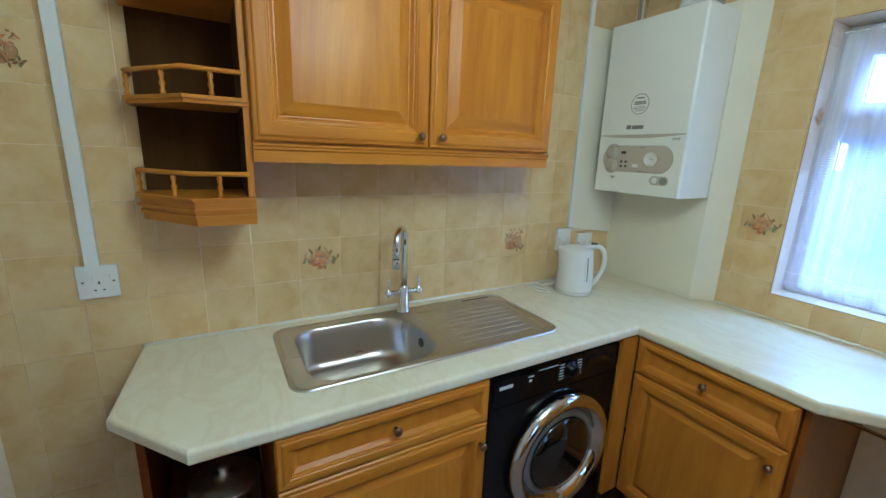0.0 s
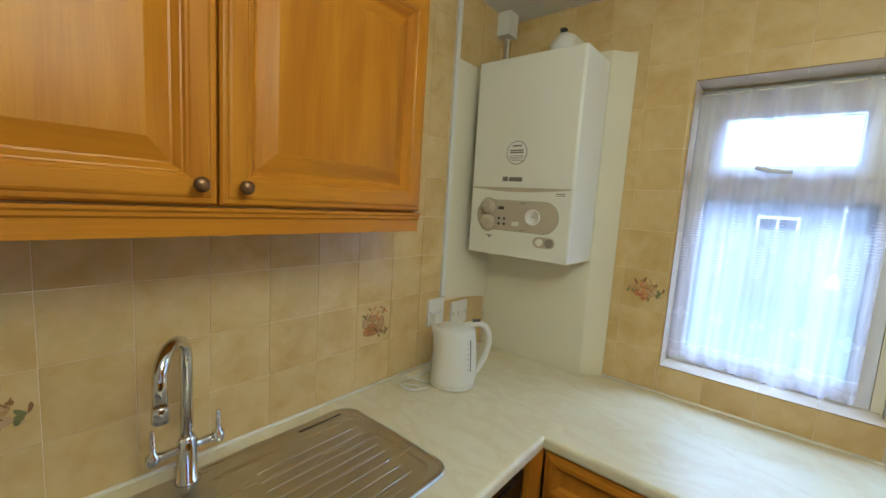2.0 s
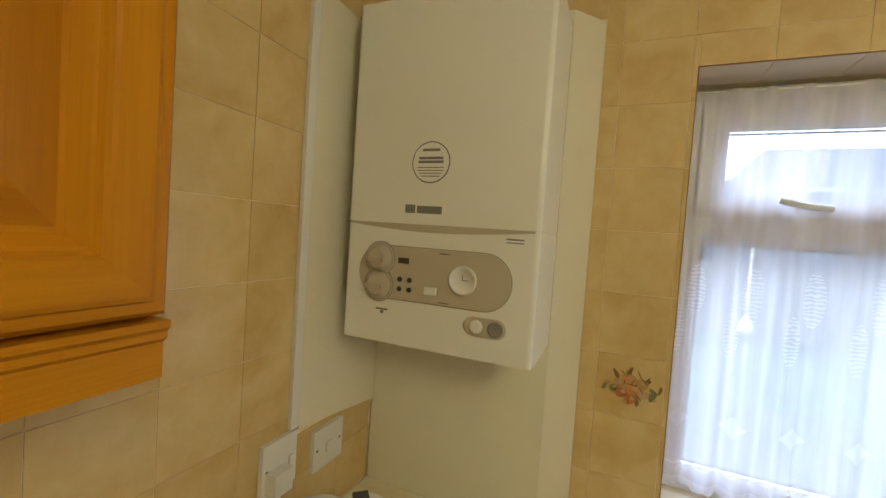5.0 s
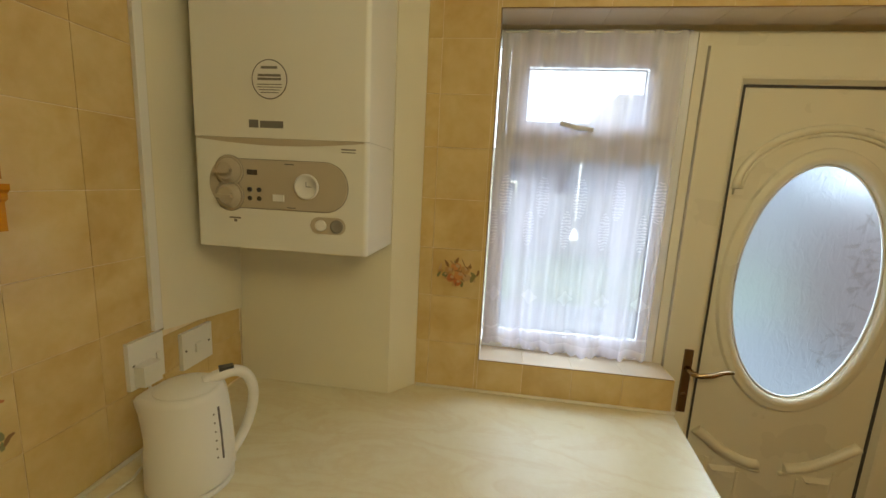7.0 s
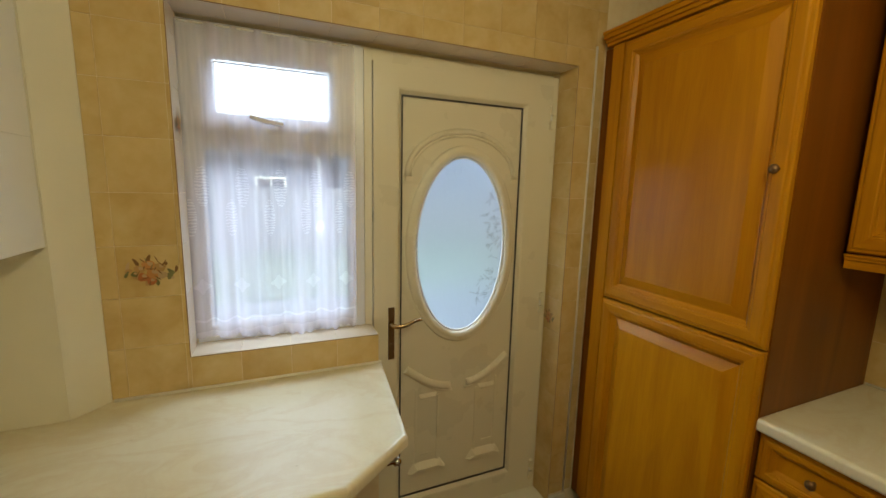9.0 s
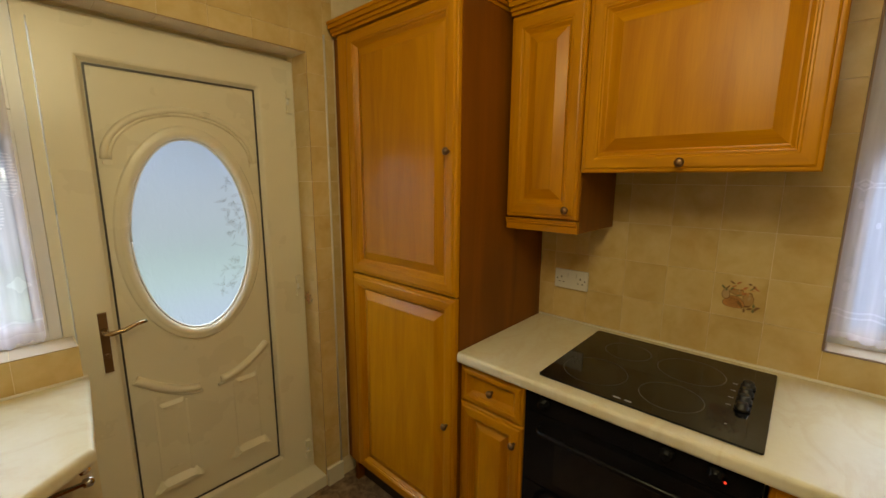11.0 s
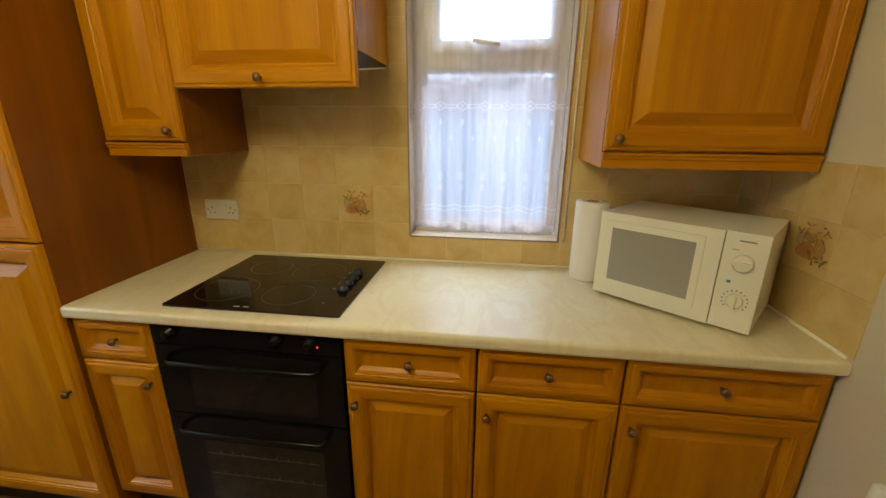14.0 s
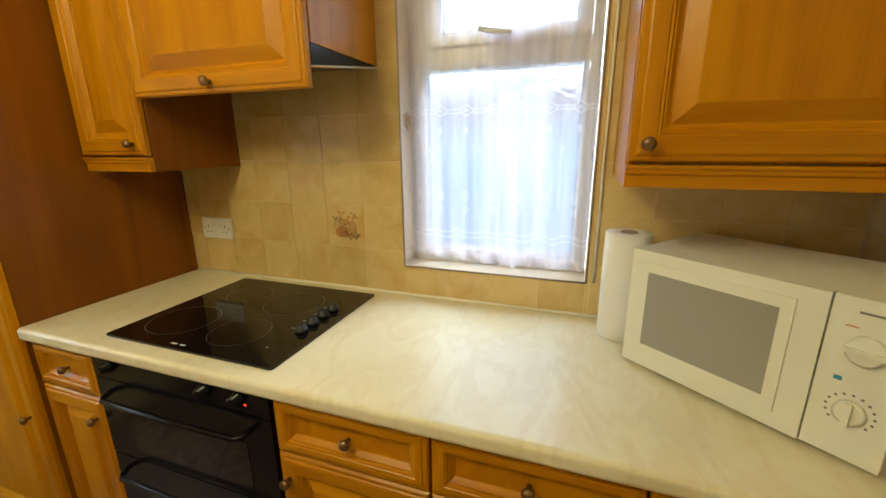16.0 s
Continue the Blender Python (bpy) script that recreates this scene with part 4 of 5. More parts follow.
box(bm, 0.028, MD - 0.0018, 0.262, 0.066, MD - 0.0014, 0.2655)
tagged(part("printing", bm, PRINT, mw), kind="stuff")
part("blue_mark", boxes((0.066, MD - 0.0018, 0.145, 0.076, MD - 0.0014, 0.152)), Mat("blue_print", (0.08, 0.35, 0.55), 0.5).m, mw)
part("orange_mark", boxes((0.062, MD - 0.0018, 0.238, 0.078, MD - 0.0014, 0.240)), Mat("orange_print", (0.6, 0.2, 0.06), 0.5).m, mw)
for x in (0.03, MW - 0.03):
    for y in (0.03, MD - 0.05):
        part("foot", turned(bmesh.new(), [(0.012, 0.001), (0.012, 0.013)], steps=14, at=(x, y, 0)), DARK_GREY, mw)
roll = thing("kitchen_roll", "white kitchen paper roll standing behind the microwave", "kitchen roll", pose(-2.425, 0.100, WORK + 0.001))
PAPER = Mat("soft_white_paper", rough=0.9)
quilt = PAPER.add("TexVoronoi", Scale=60.0)
PAPER.l.new(PAPER.at(), quilt.inputs["Vector"])
PAPER.bump(quilt.outputs["Distance"], 0.4, 0.002)
PAPER.b.inputs["Base Color"].default_value = (0.82, 0.80, 0.74, 1)
part("paper", turned(bmesh.new(), [(0.022, 0.0), (0.056, 0.0), (0.0575, 0.004), (0.0575, 0.286), (0.055, 0.290), (0.022, 0.290), (0.0215, 0.200)], steps=40), PAPER.m, roll)
part("card_tube", turned(bmesh.new(), [(0.021, 0.0), (0.021, 0.292), (0.0195, 0.292), (0.0195, 0.15), (0.002, 0.149)], steps=24), Mat("brown_card", (0.35, 0.26, 0.16), 0.8).m, roll)

radiator = thing("radiator", "white panel radiator on the cream wall", "radiator", pose(WEST, 0.84, 0.14, 0, 0, -90))
# local x to the south after the turn is negative y; local y into the room
part("panel", worn(boxes((-1.0, 0.040, 0.0, 0.0, 0.055, 0.60)), 0.003), WHITE_PLASTIC, radiator)
part("back_panel", boxes((-0.98, 0.012, 0.02, -0.02, 0.022, 0.58)), WHITE_PLASTIC, radiator)
for k in range(24):
    part("fin", worn(boxes((-0.985 + 0.041 * k, 0.0555, 0.04, -0.965 + 0.041 * k, 0.061, 0.56)), 0.002, 1), WHITE_PLASTIC, radiator)
part("top_grille", boxes((-1.0, 0.006, 0.601, 0.0, 0.060, 0.608)), WHITE_PLASTIC, radiator)
part("valve", turned(bmesh.new(), [(0.016, 0), (0.018, 0.02), (0.016, 0.07), (0.010, 0.075)], steps=18, at=(0.03, 0.045, 0.52)), WHITE_PLASTIC, radiator)
rail = thing("towel_rail", "small chrome towel rail under the clipped worktop end", "towel rail", pose(-0.42, 1.66, 0.0))
for x in (0.0, 0.06):
    part("bar", tube(bmesh.new(), [(x, 0.14, 0.808), (x, -0.032, 0.808), (x, -0.034, 0.808), (x, -0.048, 0.808), (x, -0.055, 0.808)], [0.0055, 0.0055, 0.0110, 0.0125, 0.0070], 12), CHROME, rail)
part("bracket", boxes((-0.012, 0.1205, 0.812, 0.072, 0.1365, 0.869)), CHROME, rail)
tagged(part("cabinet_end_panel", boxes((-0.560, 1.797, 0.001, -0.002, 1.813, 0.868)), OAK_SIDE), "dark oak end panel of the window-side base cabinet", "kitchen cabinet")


# ---- windows ----
glass = Mat("clear_pane", (1, 1, 1), 0.0)
mixer, clear, shine = glass.n.new("ShaderNodeMixShader"), glass.n.new("ShaderNodeBsdfTransparent"), glass.n.new("ShaderNodeBsdfGlossy")
shine.inputs["Roughness"].default_value = 0.02
fres = glass.n.new("ShaderNodeFresnel")
glass.l.new(fres.outputs[0], mixer.inputs[0])
glass.l.new(clear.outputs[0], mixer.inputs[1])
glass.l.new(shine.outputs[0], mixer.inputs[2])
glass.l.new(mixer.outputs[0], glass.n["Material Output"].inputs[0])
GLASS = glass.m


def frosted(name, tint, scale, strength, rough, stretch=(1, 1, 1)):
    a = Mat(name, tint, rough)
    a.b.inputs["Transmission Weight"].default_value = 1.0
    a.b.inputs["IOR"].default_value = 1.2
    a.bump(a.noise(a.at(stretch, False), scale, 3, 0.6, 1.2), strength, 0.01)
    return a.m


OBSCURE = frosted("obscure_window_glass", (0.50, 0.54, 0.63), 55, 0.5, 0.12)
OVAL_GLASS = frosted("patterned_door_glass", (0.76, 0.82, 0.90), 34, 0.30, 0.40, (1, 1, 0.45))


def pane(name, bm, mat, parent, label=""):
    ob = part(name, bm, mat, parent, label)
    ob.visible_shadow = False
    return ob


def bead(bm, x0, z0, x1, z1, y, w=0.012, d=0.010):
    """A sloping glazing bead round a pane; y: the face of the sash, which the bead leaves towards the glass."""
    a = [bm.verts.new((x, y, z)) for x, z in ((x0 - w, z0 - w), (x1 + w, z0 - w), (x1 + w, z1 + w), (x0 - w, z1 + w))]
    b = [bm.verts.new((x, y - d, z)) for x, z in ((x0, z0), (x1, z0), (x1, z1), (x0, z1))]
    for k in range(4):
        bm.faces.new((a[k], a[(k + 1) % 4], b[(k + 1) % 4], b[k]))


def window(name, m, x0, x1, z0, z1, top, low, y, top_glass, lower_glass, label):
    """top and low: the panes as (x0, z0, x1, z1); y: the face of the frame in local depth (negative is outwards)."""
    ob = tagged(thing(name, label, "window", m), kind="structure")
    part("window_frame", worn(boxes((x0, y - 0.06, z0, x0 + 0.030, y, z1), (x1 - 0.030, y - 0.06, z0, x1, y, z1), (x0 + 0.0302, y - 0.06, z0, x1 - 0.0302, y, z0 + 0.03), (x0 + 0.0302, y - 0.06, z1 - 0.035, x1 - 0.0302, y, z1), (x0 + 0.0302, y - 0.06, low[3] + 0.012, x1 - 0.0302, y, top[1] - 0.045)), 0.003, 1), WINDOW_UPVC, ob)
    for n, (a, b, c, e), outz in (("top_sash", top, 0.012), ("lower_sash", low, 0.006)):
        bm = bmesh.new()
        lo, hi, w = (b - 0.044 if n == "top_sash" else z0 + 0.031), (z1 - 0.036 if n == "top_sash" else e + 0.0115), 0.012
        yy = y + outz
        box(bm, x0 + 0.031, y - 0.05, lo, a - w, yy, hi)
        box(bm, c + w, y - 0.05, lo, x1 - 0.031, yy, hi)
        box(bm, a - w, y - 0.05, lo, c + w, yy, b - w)
        if hi > e + w:
            box(bm, a - w, y - 0.05, e + w, c + w, yy, hi)
        bead(bm, a, b, c, e, yy, w, 0.012)
        part(n, bm, WINDOW_UPVC, ob)
        pane("pane", boxes((a - 0.010, y - 0.030, b - 0.010, c + 0.010, y - 0.026, e + 0.010)), top_glass if n == "top_sash" else lower_glass, ob)
        gasket = bmesh.new()
        for q in ((a, b, a + 0.003, e), (c - 0.003, b, c, e), (a + 0.003, b, c - 0.003, b + 0.003), (a + 0.003, e - 0.003, c - 0.003, e)):
            box(gasket, q[0], y - 0.0255, q[1], q[2], y - 0.016, q[3])
        part("gasket", gasket, DARK_GREY, ob)
    mid = (top[0] + top[2]) / 2
    part("handle", tube(bmesh.new(), [(mid - 0.02, y + 0.012, top[1] - 0.024), (mid - 0.02, y + 0.035, top[1] - 0.024), (mid + 0.03, y + 0.042, top[1] - 0.020), (mid + 0.075, y + 0.040, top[1] - 0.008)], 0.0075, 10), WINDOW_UPVC, ob)
    return ob


window("window_east", on_east(0), 1.591, 2.156, 1.020, 2.042, (1.712, 1.778, 2.066, 1.940), (1.648, 1.087, 2.103, 1.660), -0.120, GLASS, GLASS, "white uPVC window with top opening light beside the back door")
window("window_south", on_south(0), -2.326, -1.737, 1.018, 2.045, (-2.252, 1.769, -1.841, 1.931), (-2.280, 1.080, -1.786, 1.655), -0.100, OBSCURE, OBSCURE, "white uPVC window with obscure lower pane above worktop")
tagged(part("window_infill", boxes((0.182, 1.589, 1.0, 0.279, 2.17, 1.0195), (0.161, 1.589, 2.0425, 0.279, 2.1605, 2.0615)), WINDOW_UPVC), "white window cill and head outside", kind="structure")


# ---- back door ----
door = tagged(thing("door_back", "cream uPVC back door with oval patterned glass and brass handle", "door", on_east(-0.011)), kind="structure")
D = -0.120
part("door_frame", worn(boxes((0.746, D - 0.07, 0.06, 0.775, D, 2.040), (1.572, D - 0.07, 0.06, 1.600, D, 2.040), (0.7752, D - 0.07, 2.005, 1.5718, D, 2.040), (0.7752, D - 0.07, 0.06, 1.5718, D, 0.095)), 0.003, 1), UPVC, door)
bm = bmesh.new()
PX0, PX1, PZ0, PZ1 = 0.919, 1.457, 0.205, 1.900
LY = D + 0.012
q = [[bm.verts.new((x, y, z)) for x, z in ((PX0 - w, PZ0 - w), (PX1 + w, PZ0 - w), (PX1 + w, PZ1 + w), (PX0 - w, PZ1 + w))] for w, y in ((0.0, LY - 0.018), (0.004, LY - 0.016), (0.014, LY - 0.002), (0.022, LY))]
o = [[bm.verts.new((x, y, z)) for x, z in ((0.778, 0.098), (1.569, 0.098), (1.569, 2.002), (0.778, 2.002))] for y in (LY, D - 0.05)]
for a, b in ((q[0], q[1]), (q[1], q[2]), (q[2], q[3]), (q[3], o[0]), (o[0], o[1])):
    for k in range(4):
        bm.faces.new((a[k], a[(k + 1) % 4], b[(k + 1) % 4], b[k]))
leaf = part("leaf_frame", bm, UPVC, door)
gk = bmesh.new()
for e in ((PX0 - 0.001, PZ0, PX0 + 0.005, PZ1), (PX1 - 0.005, PZ0, PX1 + 0.001, PZ1), (PX0 + 0.005, PZ0 - 0.001, PX1 - 0.005, PZ0 + 0.005), (PX0 + 0.005, PZ1 - 0.006, PX1 - 0.005, PZ1 + 0.001)):
    box(gk, e[0], LY - 0.021, e[1], e[2], LY - 0.0145, e[3])
part("gasket", gk, DARK_GREY, door)
OX, OZ, OA, OB = 1.186, 1.313, 0.206, 0.372
PY = LY - 0.020


def standing(points, y):
    return [(x, y, z) for x, z in points]


bm = bmesh.new()
outer = [bm.verts.new(p) for p in standing([(PX0 - 0.004, PZ0 - 0.004), (PX1 + 0.004, PZ0 - 0.004), (PX1 + 0.004, PZ1 + 0.004), (PX0 - 0.004, PZ1 + 0.004)], PY)]
hole = [bm.verts.new(p) for p in standing(ellipse(OX, OZ, OA + 0.046, OB + 0.046, 64), PY)]
fill(bm, outer, hole)
rings = [hole] + [[bm.verts.new(p) for p in standing(ellipse(OX, OZ, OA + w, OB + w, 64), PY + dy)] for w, dy in ((0.044, 0.008), (0.038, 0.012), (0.030, 0.010), (0.026, 0.013), (0.016, 0.013), (0.006, 0.008), (0.0, 0.002), (0.0, -0.012))]
for a, b in zip(rings, rings[1:]):
    bridge(bm, a, b)
panel = part("door_panel", bm, UPVC, door)
bm = bmesh.new()
prism(bm, ellipse(OX, OZ, OA + 0.001, OB + 0.001, 64), 0, 0.004)
bmesh.ops.transform(bm, matrix=Matrix(((1, 0, 0, 0), (0, 0, 1, PY - 0.010), (0, 1, 0, 0), (0, 0, 0, 1))), verts=bm.verts)
pane("oval_pane", bm, OVAL_GLASS, door, "oval patterned privacy glass")
LEAD = Mat("silver_lead_strip", (0.45, 0.45, 0.46), 0.35, 0.6).m
part("oval_gasket", tube(bmesh.new(), [Vector(p) for p in standing(ellipse(OX, OZ, OA - 0.004, OB - 0.004, 64), PY - 0.003)] + [Vector((OX + OA - 0.004, PY - 0.003, OZ))], 0.004, 6), WHITE_PLASTIC, door)
# frosted flower motif up the middle of the glass
FLOWER = Mat("etched_flower", (0.30, 0.24, 0.18), 0.5, Alpha=0.1).m
rnd = random.Random(5)
bm = bmesh.new()
for k in range(60):
    t = rnd.uniform(-1.05, 0.75)
    reach = rnd.uniform(0.62, 0.90)
    cx, cz = OX - OA * reach * math.cos(t), OZ + OB * reach * math.sin(t)
    a, l, w = rnd.uniform(0, 6.28), rnd.uniform(0.012, 0.030), rnd.uniform(0.003, 0.007)
    ux, uz = math.cos(a), math.sin(a)
    v = [bm.verts.new((cx + ux * p - uz * q_, PY - 0.0055, cz + uz * p + ux * q_)) for p, q_ in ((-l, 0), (-l * 0.3, -w), (l * 0.5, -w), (l, 0), (l * 0.4, w), (-l * 0.4, w))]
    bm.faces.new(v)
tagged(part("etched_flowers", bm, FLOWER, door, "etched leaf and flower pattern on the oval glass"), kind="stuff")


def arc_rib(points, r, name="moulding"):
    return part(name, tube(bmesh.new(), [(x, PY + 0.002, z) for x, z in points], r, 8), UPVC, door)


arch = [(OX + 0.247 * math.cos(a), 1.600 + 0.185 * math.sin(a)) for a in [math.pi * k / 20 for k in range(21)]]
arc_rib(arch, 0.012)
arc_rib([(OX + 0.232 * math.cos(a), 1.600 + 0.168 * math.sin(a)) for a in [math.pi * k / 20 for k in range(21)]], 0.006)
for x in (OX - 0.240, OX + 0.240):
    part("moulding_end", worn(boxes((x - 0.013, PY, 1.582, x + 0.013, PY + 0.010, 1.599)), 0.003), UPVC, door)


def flared(bottom, top, z0, z1, depth):
    """A raised moulding whose upper edge is shorter than its lower one, sloping back to the door."""
    bm = bmesh.new()
    inset = 0.3 * (z1 - z0)
    back = [bm.verts.new((x, PY, z)) for x, z in ((bottom[0], z0), (bottom[1], z0), (top[1], z1), (top[0], z1))]
    front = [bm.verts.new((x, PY + depth, z)) for x, z in ((bottom[0] + inset, z0 + inset * 0.5), (bottom[1] - inset, z0 + inset * 0.5), (top[1] - inset, z0 + inset * 1.6), (top[0] + inset, z0 + inset * 1.6))]
    bm.faces.new(front)
    for k in range(4):
        bm.faces.new((back[k], back[(k + 1) % 4], front[(k + 1) % 4], front[k]))
    bmesh.ops.recalc_face_normals(bm, faces=bm.faces[:])
    return bm


for sx in (-1, 1):
    c = OX
    swoop = [(c + sx * (0.245 - 0.205 * t), 0.800 - 0.105 * math.sin(t * math.pi / 2)) for t in [k / 12 for k in range(13)]]
    arc_rib(swoop, 0.017)
    arc_rib([(x + sx * -0.01, z - 0.022) for x, z in swoop[2:]], 0.007)
    part("moulding", flared(sorted((c + sx * 0.232, c + sx * 0.052)), sorted((c + sx * 0.206, c + sx * 0.080)), 0.308, 0.352, 0.022), UPVC, door)
    part("moulding", worn(boxes((c + sx * 0.200, PY, 0.345, c + sx * 0.190, PY + 0.0035, 0.700)), 0.002, 1), UPVC, door)
    part("moulding", worn(boxes((c + sx * 0.098, PY, 0.345, c + sx * 0.088, PY + 0.0035, 0.660)), 0.002, 1), UPVC, door)
    part("moulding", flared(sorted((c + sx * 0.168, c + sx * 0.118)), sorted((c + sx * 0.186, c + sx * 0.100)), 0.648, 0.674, 0.012), UPVC, door)
    part("moulding", worn(boxes((c + sx * 0.180, PY, 0.386, c + sx * 0.130, PY + 0.003, 0.391)), 0.001, 1), UPVC, door)
handle = part("handle", worn(boxes((1.488, LY + 0.0005, 0.868, 1.512, LY + 0.010, 1.082)), 0.004), BRASS, door, "antique brass lever handle")
part("lever", tube(bmesh.new(), [(1.500, LY + 0.010, 1.020), (1.500, LY + 0.050, 1.020), (1.485, LY + 0.058, 1.018), (1.450, LY + 0.056, 1.022), (1.415, LY + 0.052, 1.034), (1.385, LY + 0.048, 1.036)], [0.010, 0.009, 0.009, 0.008, 0.007, 0.006], 12), Mat("worn_brass", (0.45, 0.33, 0.18), 0.25, 1.0).m, handle)
part("key_cylinder", turned(bmesh.new(), [(0.008, LY + 0.0102), (0.008, LY + 0.016), (0.005, LY + 0.018)], "y", 14, (1.500, 0, 0.930)), BRASS, handle)
for z in (0.130, 0.990, 1.820):
    h = part("hinge", worn(boxes((0.770, D + 0.0005, z, 0.792, D + 0.026, z + 0.035), (0.770, D + 0.0005, z + 0.062, 0.792, D + 0.026, z + 0.097)), 0.003), UPVC, door)
    part("hinge_pin", turned(bmesh.new(), [(0.006, z + 0.0352), (0.006, z + 0.0618)], steps=12, at=(0.781, D + 0.010, 0)), WHITE_PLASTIC, h)
tagged(part("door_threshold", worn(boxes((0.002, 0.734, 0.001, 0.20, 1.562, 0.059)), 0.004), UPVC), "cream door threshold step", kind="structure")
tagged(part("door_infill", boxes((0.165, 0.7325, 2.0405, 0.279, 1.588, 2.0615)), UPVC), "door head infill", kind="structure")


# ---- net curtains ----
def calc(a, kind, *values):
    node = a.n.new("ShaderNodeMath")
    node.operation = kind
    for k, v in enumerate(values):
        if hasattr(v, "is_output"):
            a.l.new(v, node.inputs[k])
        else:
            node.inputs[k].default_value = v
    return node.outputs[0]


def under(a, value, limit):
    return calc(a, "LESS_THAN", value, limit)


def net_mat(name, draw):
    """Sheer net: denser where it gathers in pleats and where the lace is worked; draw gives the lace from x and height."""
    net = Mat(name, (0.86, 0.87, 0.90), 0.9)
    co = net.at((1, 1, 1), False)
    sep = net.n.new("ShaderNodeSeparateXYZ")
    net.l.new(co, sep.inputs[0])
    lace = calc(net, "MINIMUM", calc(net, "MAXIMUM", draw(net, co, sep.outputs[0], sep.outputs[2]), under(net, sep.outputs[2], 0.022)), 1.0)
    pleat_at = net.add("Mapping")
    pleat_at.inputs["Scale"].default_value = (1.0, 0.0, 0.06)
    net.l.new(co, pleat_at.inputs["Vector"])
    wide = net.ramp(net.noise(pleat_at.outputs[0], 13.0, 0.6, 0.4), [(0.40, (0, 0, 0)), (0.60, (1, 1, 1))])
    fine = net.ramp(net.noise(pleat_at.outputs[0], 70.0, 1.0, 0.5), [(0.45, (0, 0, 0)), (0.75, (1, 1, 1))])
    alpha = calc(net, "ADD", calc(net, "ADD", 0.33, calc(net, "MULTIPLY", wide, 0.28)), calc(net, "ADD", calc(net, "MULTIPLY", lace, 0.10), calc(net, "MULTIPLY", fine, 0.06)))
    trans = net.n.new("ShaderNodeBsdfTranslucent")
    trans.inputs["Color"].default_value = (0.84, 0.80, 0.92, 1)
    both, cut_out, hole_ = net.n.new("ShaderNodeMixShader"), net.n.new("ShaderNodeMixShader"), net.n.new("ShaderNodeBsdfTransparent")
    diff = net.n.new("ShaderNodeBsdfDiffuse")
    diff.inputs["Color"].default_value = (0.86, 0.83, 0.94, 1)
    both.inputs[0].default_value = 0.62
    net.l.new(diff.outputs[0], both.inputs[1])
    net.l.new(trans.outputs[0], both.inputs[2])
    net.l.new(alpha, cut_out.inputs[0])
    net.l.new(hole_.outputs[0], cut_out.inputs[1])
    net.l.new(both.outputs[0], cut_out.inputs[2])
    net.l.new(cut_out.outputs[0], net.n["Material Output"].inputs[0])
    return net.m


def repeat(a, x, period, shift=0.0):
    """Signed distance in metres from the middle of the nearest repeat."""
    return calc(a, "MULTIPLY", calc(a, "SUBTRACT", calc(a, "FRACT", calc(a, "DIVIDE", calc(a, "ADD", x, 10 * period + shift), period)), 0.5), period)


def blob(a, u, z, at, rx, rz):
    """1 inside an ellipse at height at."""
    p = calc(a, "POWER", calc(a, "ABSOLUTE", calc(a, "DIVIDE", u, rx)), 2.0)
    q = calc(a, "POWER", calc(a, "ABSOLUTE", calc(a, "DIVIDE", calc(a, "SUBTRACT", z, at), rz)), 2.0)
    return under(a, calc(a, "ADD", p, q), 1.0)


def fern_lace(a, co, x, z):
    """Combed fern sprays above, a row of flowers below."""
    u = repeat(a, x, 0.115)
    comb = a.add("TexWave", Scale=34.0, Distortion=5.0, Detail=1.0)
    comb.bands_direction = "Z"
    comb.inputs["Detail Scale"].default_value = 1.6
    a.l.new(co, comb.inputs["Vector"])
    teeth = calc(a, "GREATER_THAN", comb.outputs["Fac"], 0.56)
    spray = calc(a, "MAXIMUM", blob(a, calc(a, "ADD", u, 0.016), z, 0.50, 0.020, 0.065), blob(a, calc(a, "SUBTRACT", u, 0.020), z, 0.40, 0.017, 0.060))
    flower = calc(a, "MAXIMUM", blob(a, u, z, 0.175, 0.010, 0.026), blob(a, u, z, 0.175, 0.026, 0.010))
    flower = calc(a, "MAXIMUM", flower, blob(a, u, z, 0.175, 0.017, 0.017))
    line = under(a, calc(a, "ABSOLUTE", calc(a, "SUBTRACT", calc(a, "ADD", z, calc(a, "MULTIPLY", calc(a, "SINE", calc(a, "MULTIPLY", x, 110.0)), 0.004)), 0.060)), 0.0035)
    return calc(a, "MAXIMUM", calc(a, "MAXIMUM", calc(a, "MULTIPLY", teeth, spray), calc(a, "MULTIPLY", flower, 0.7)), line)


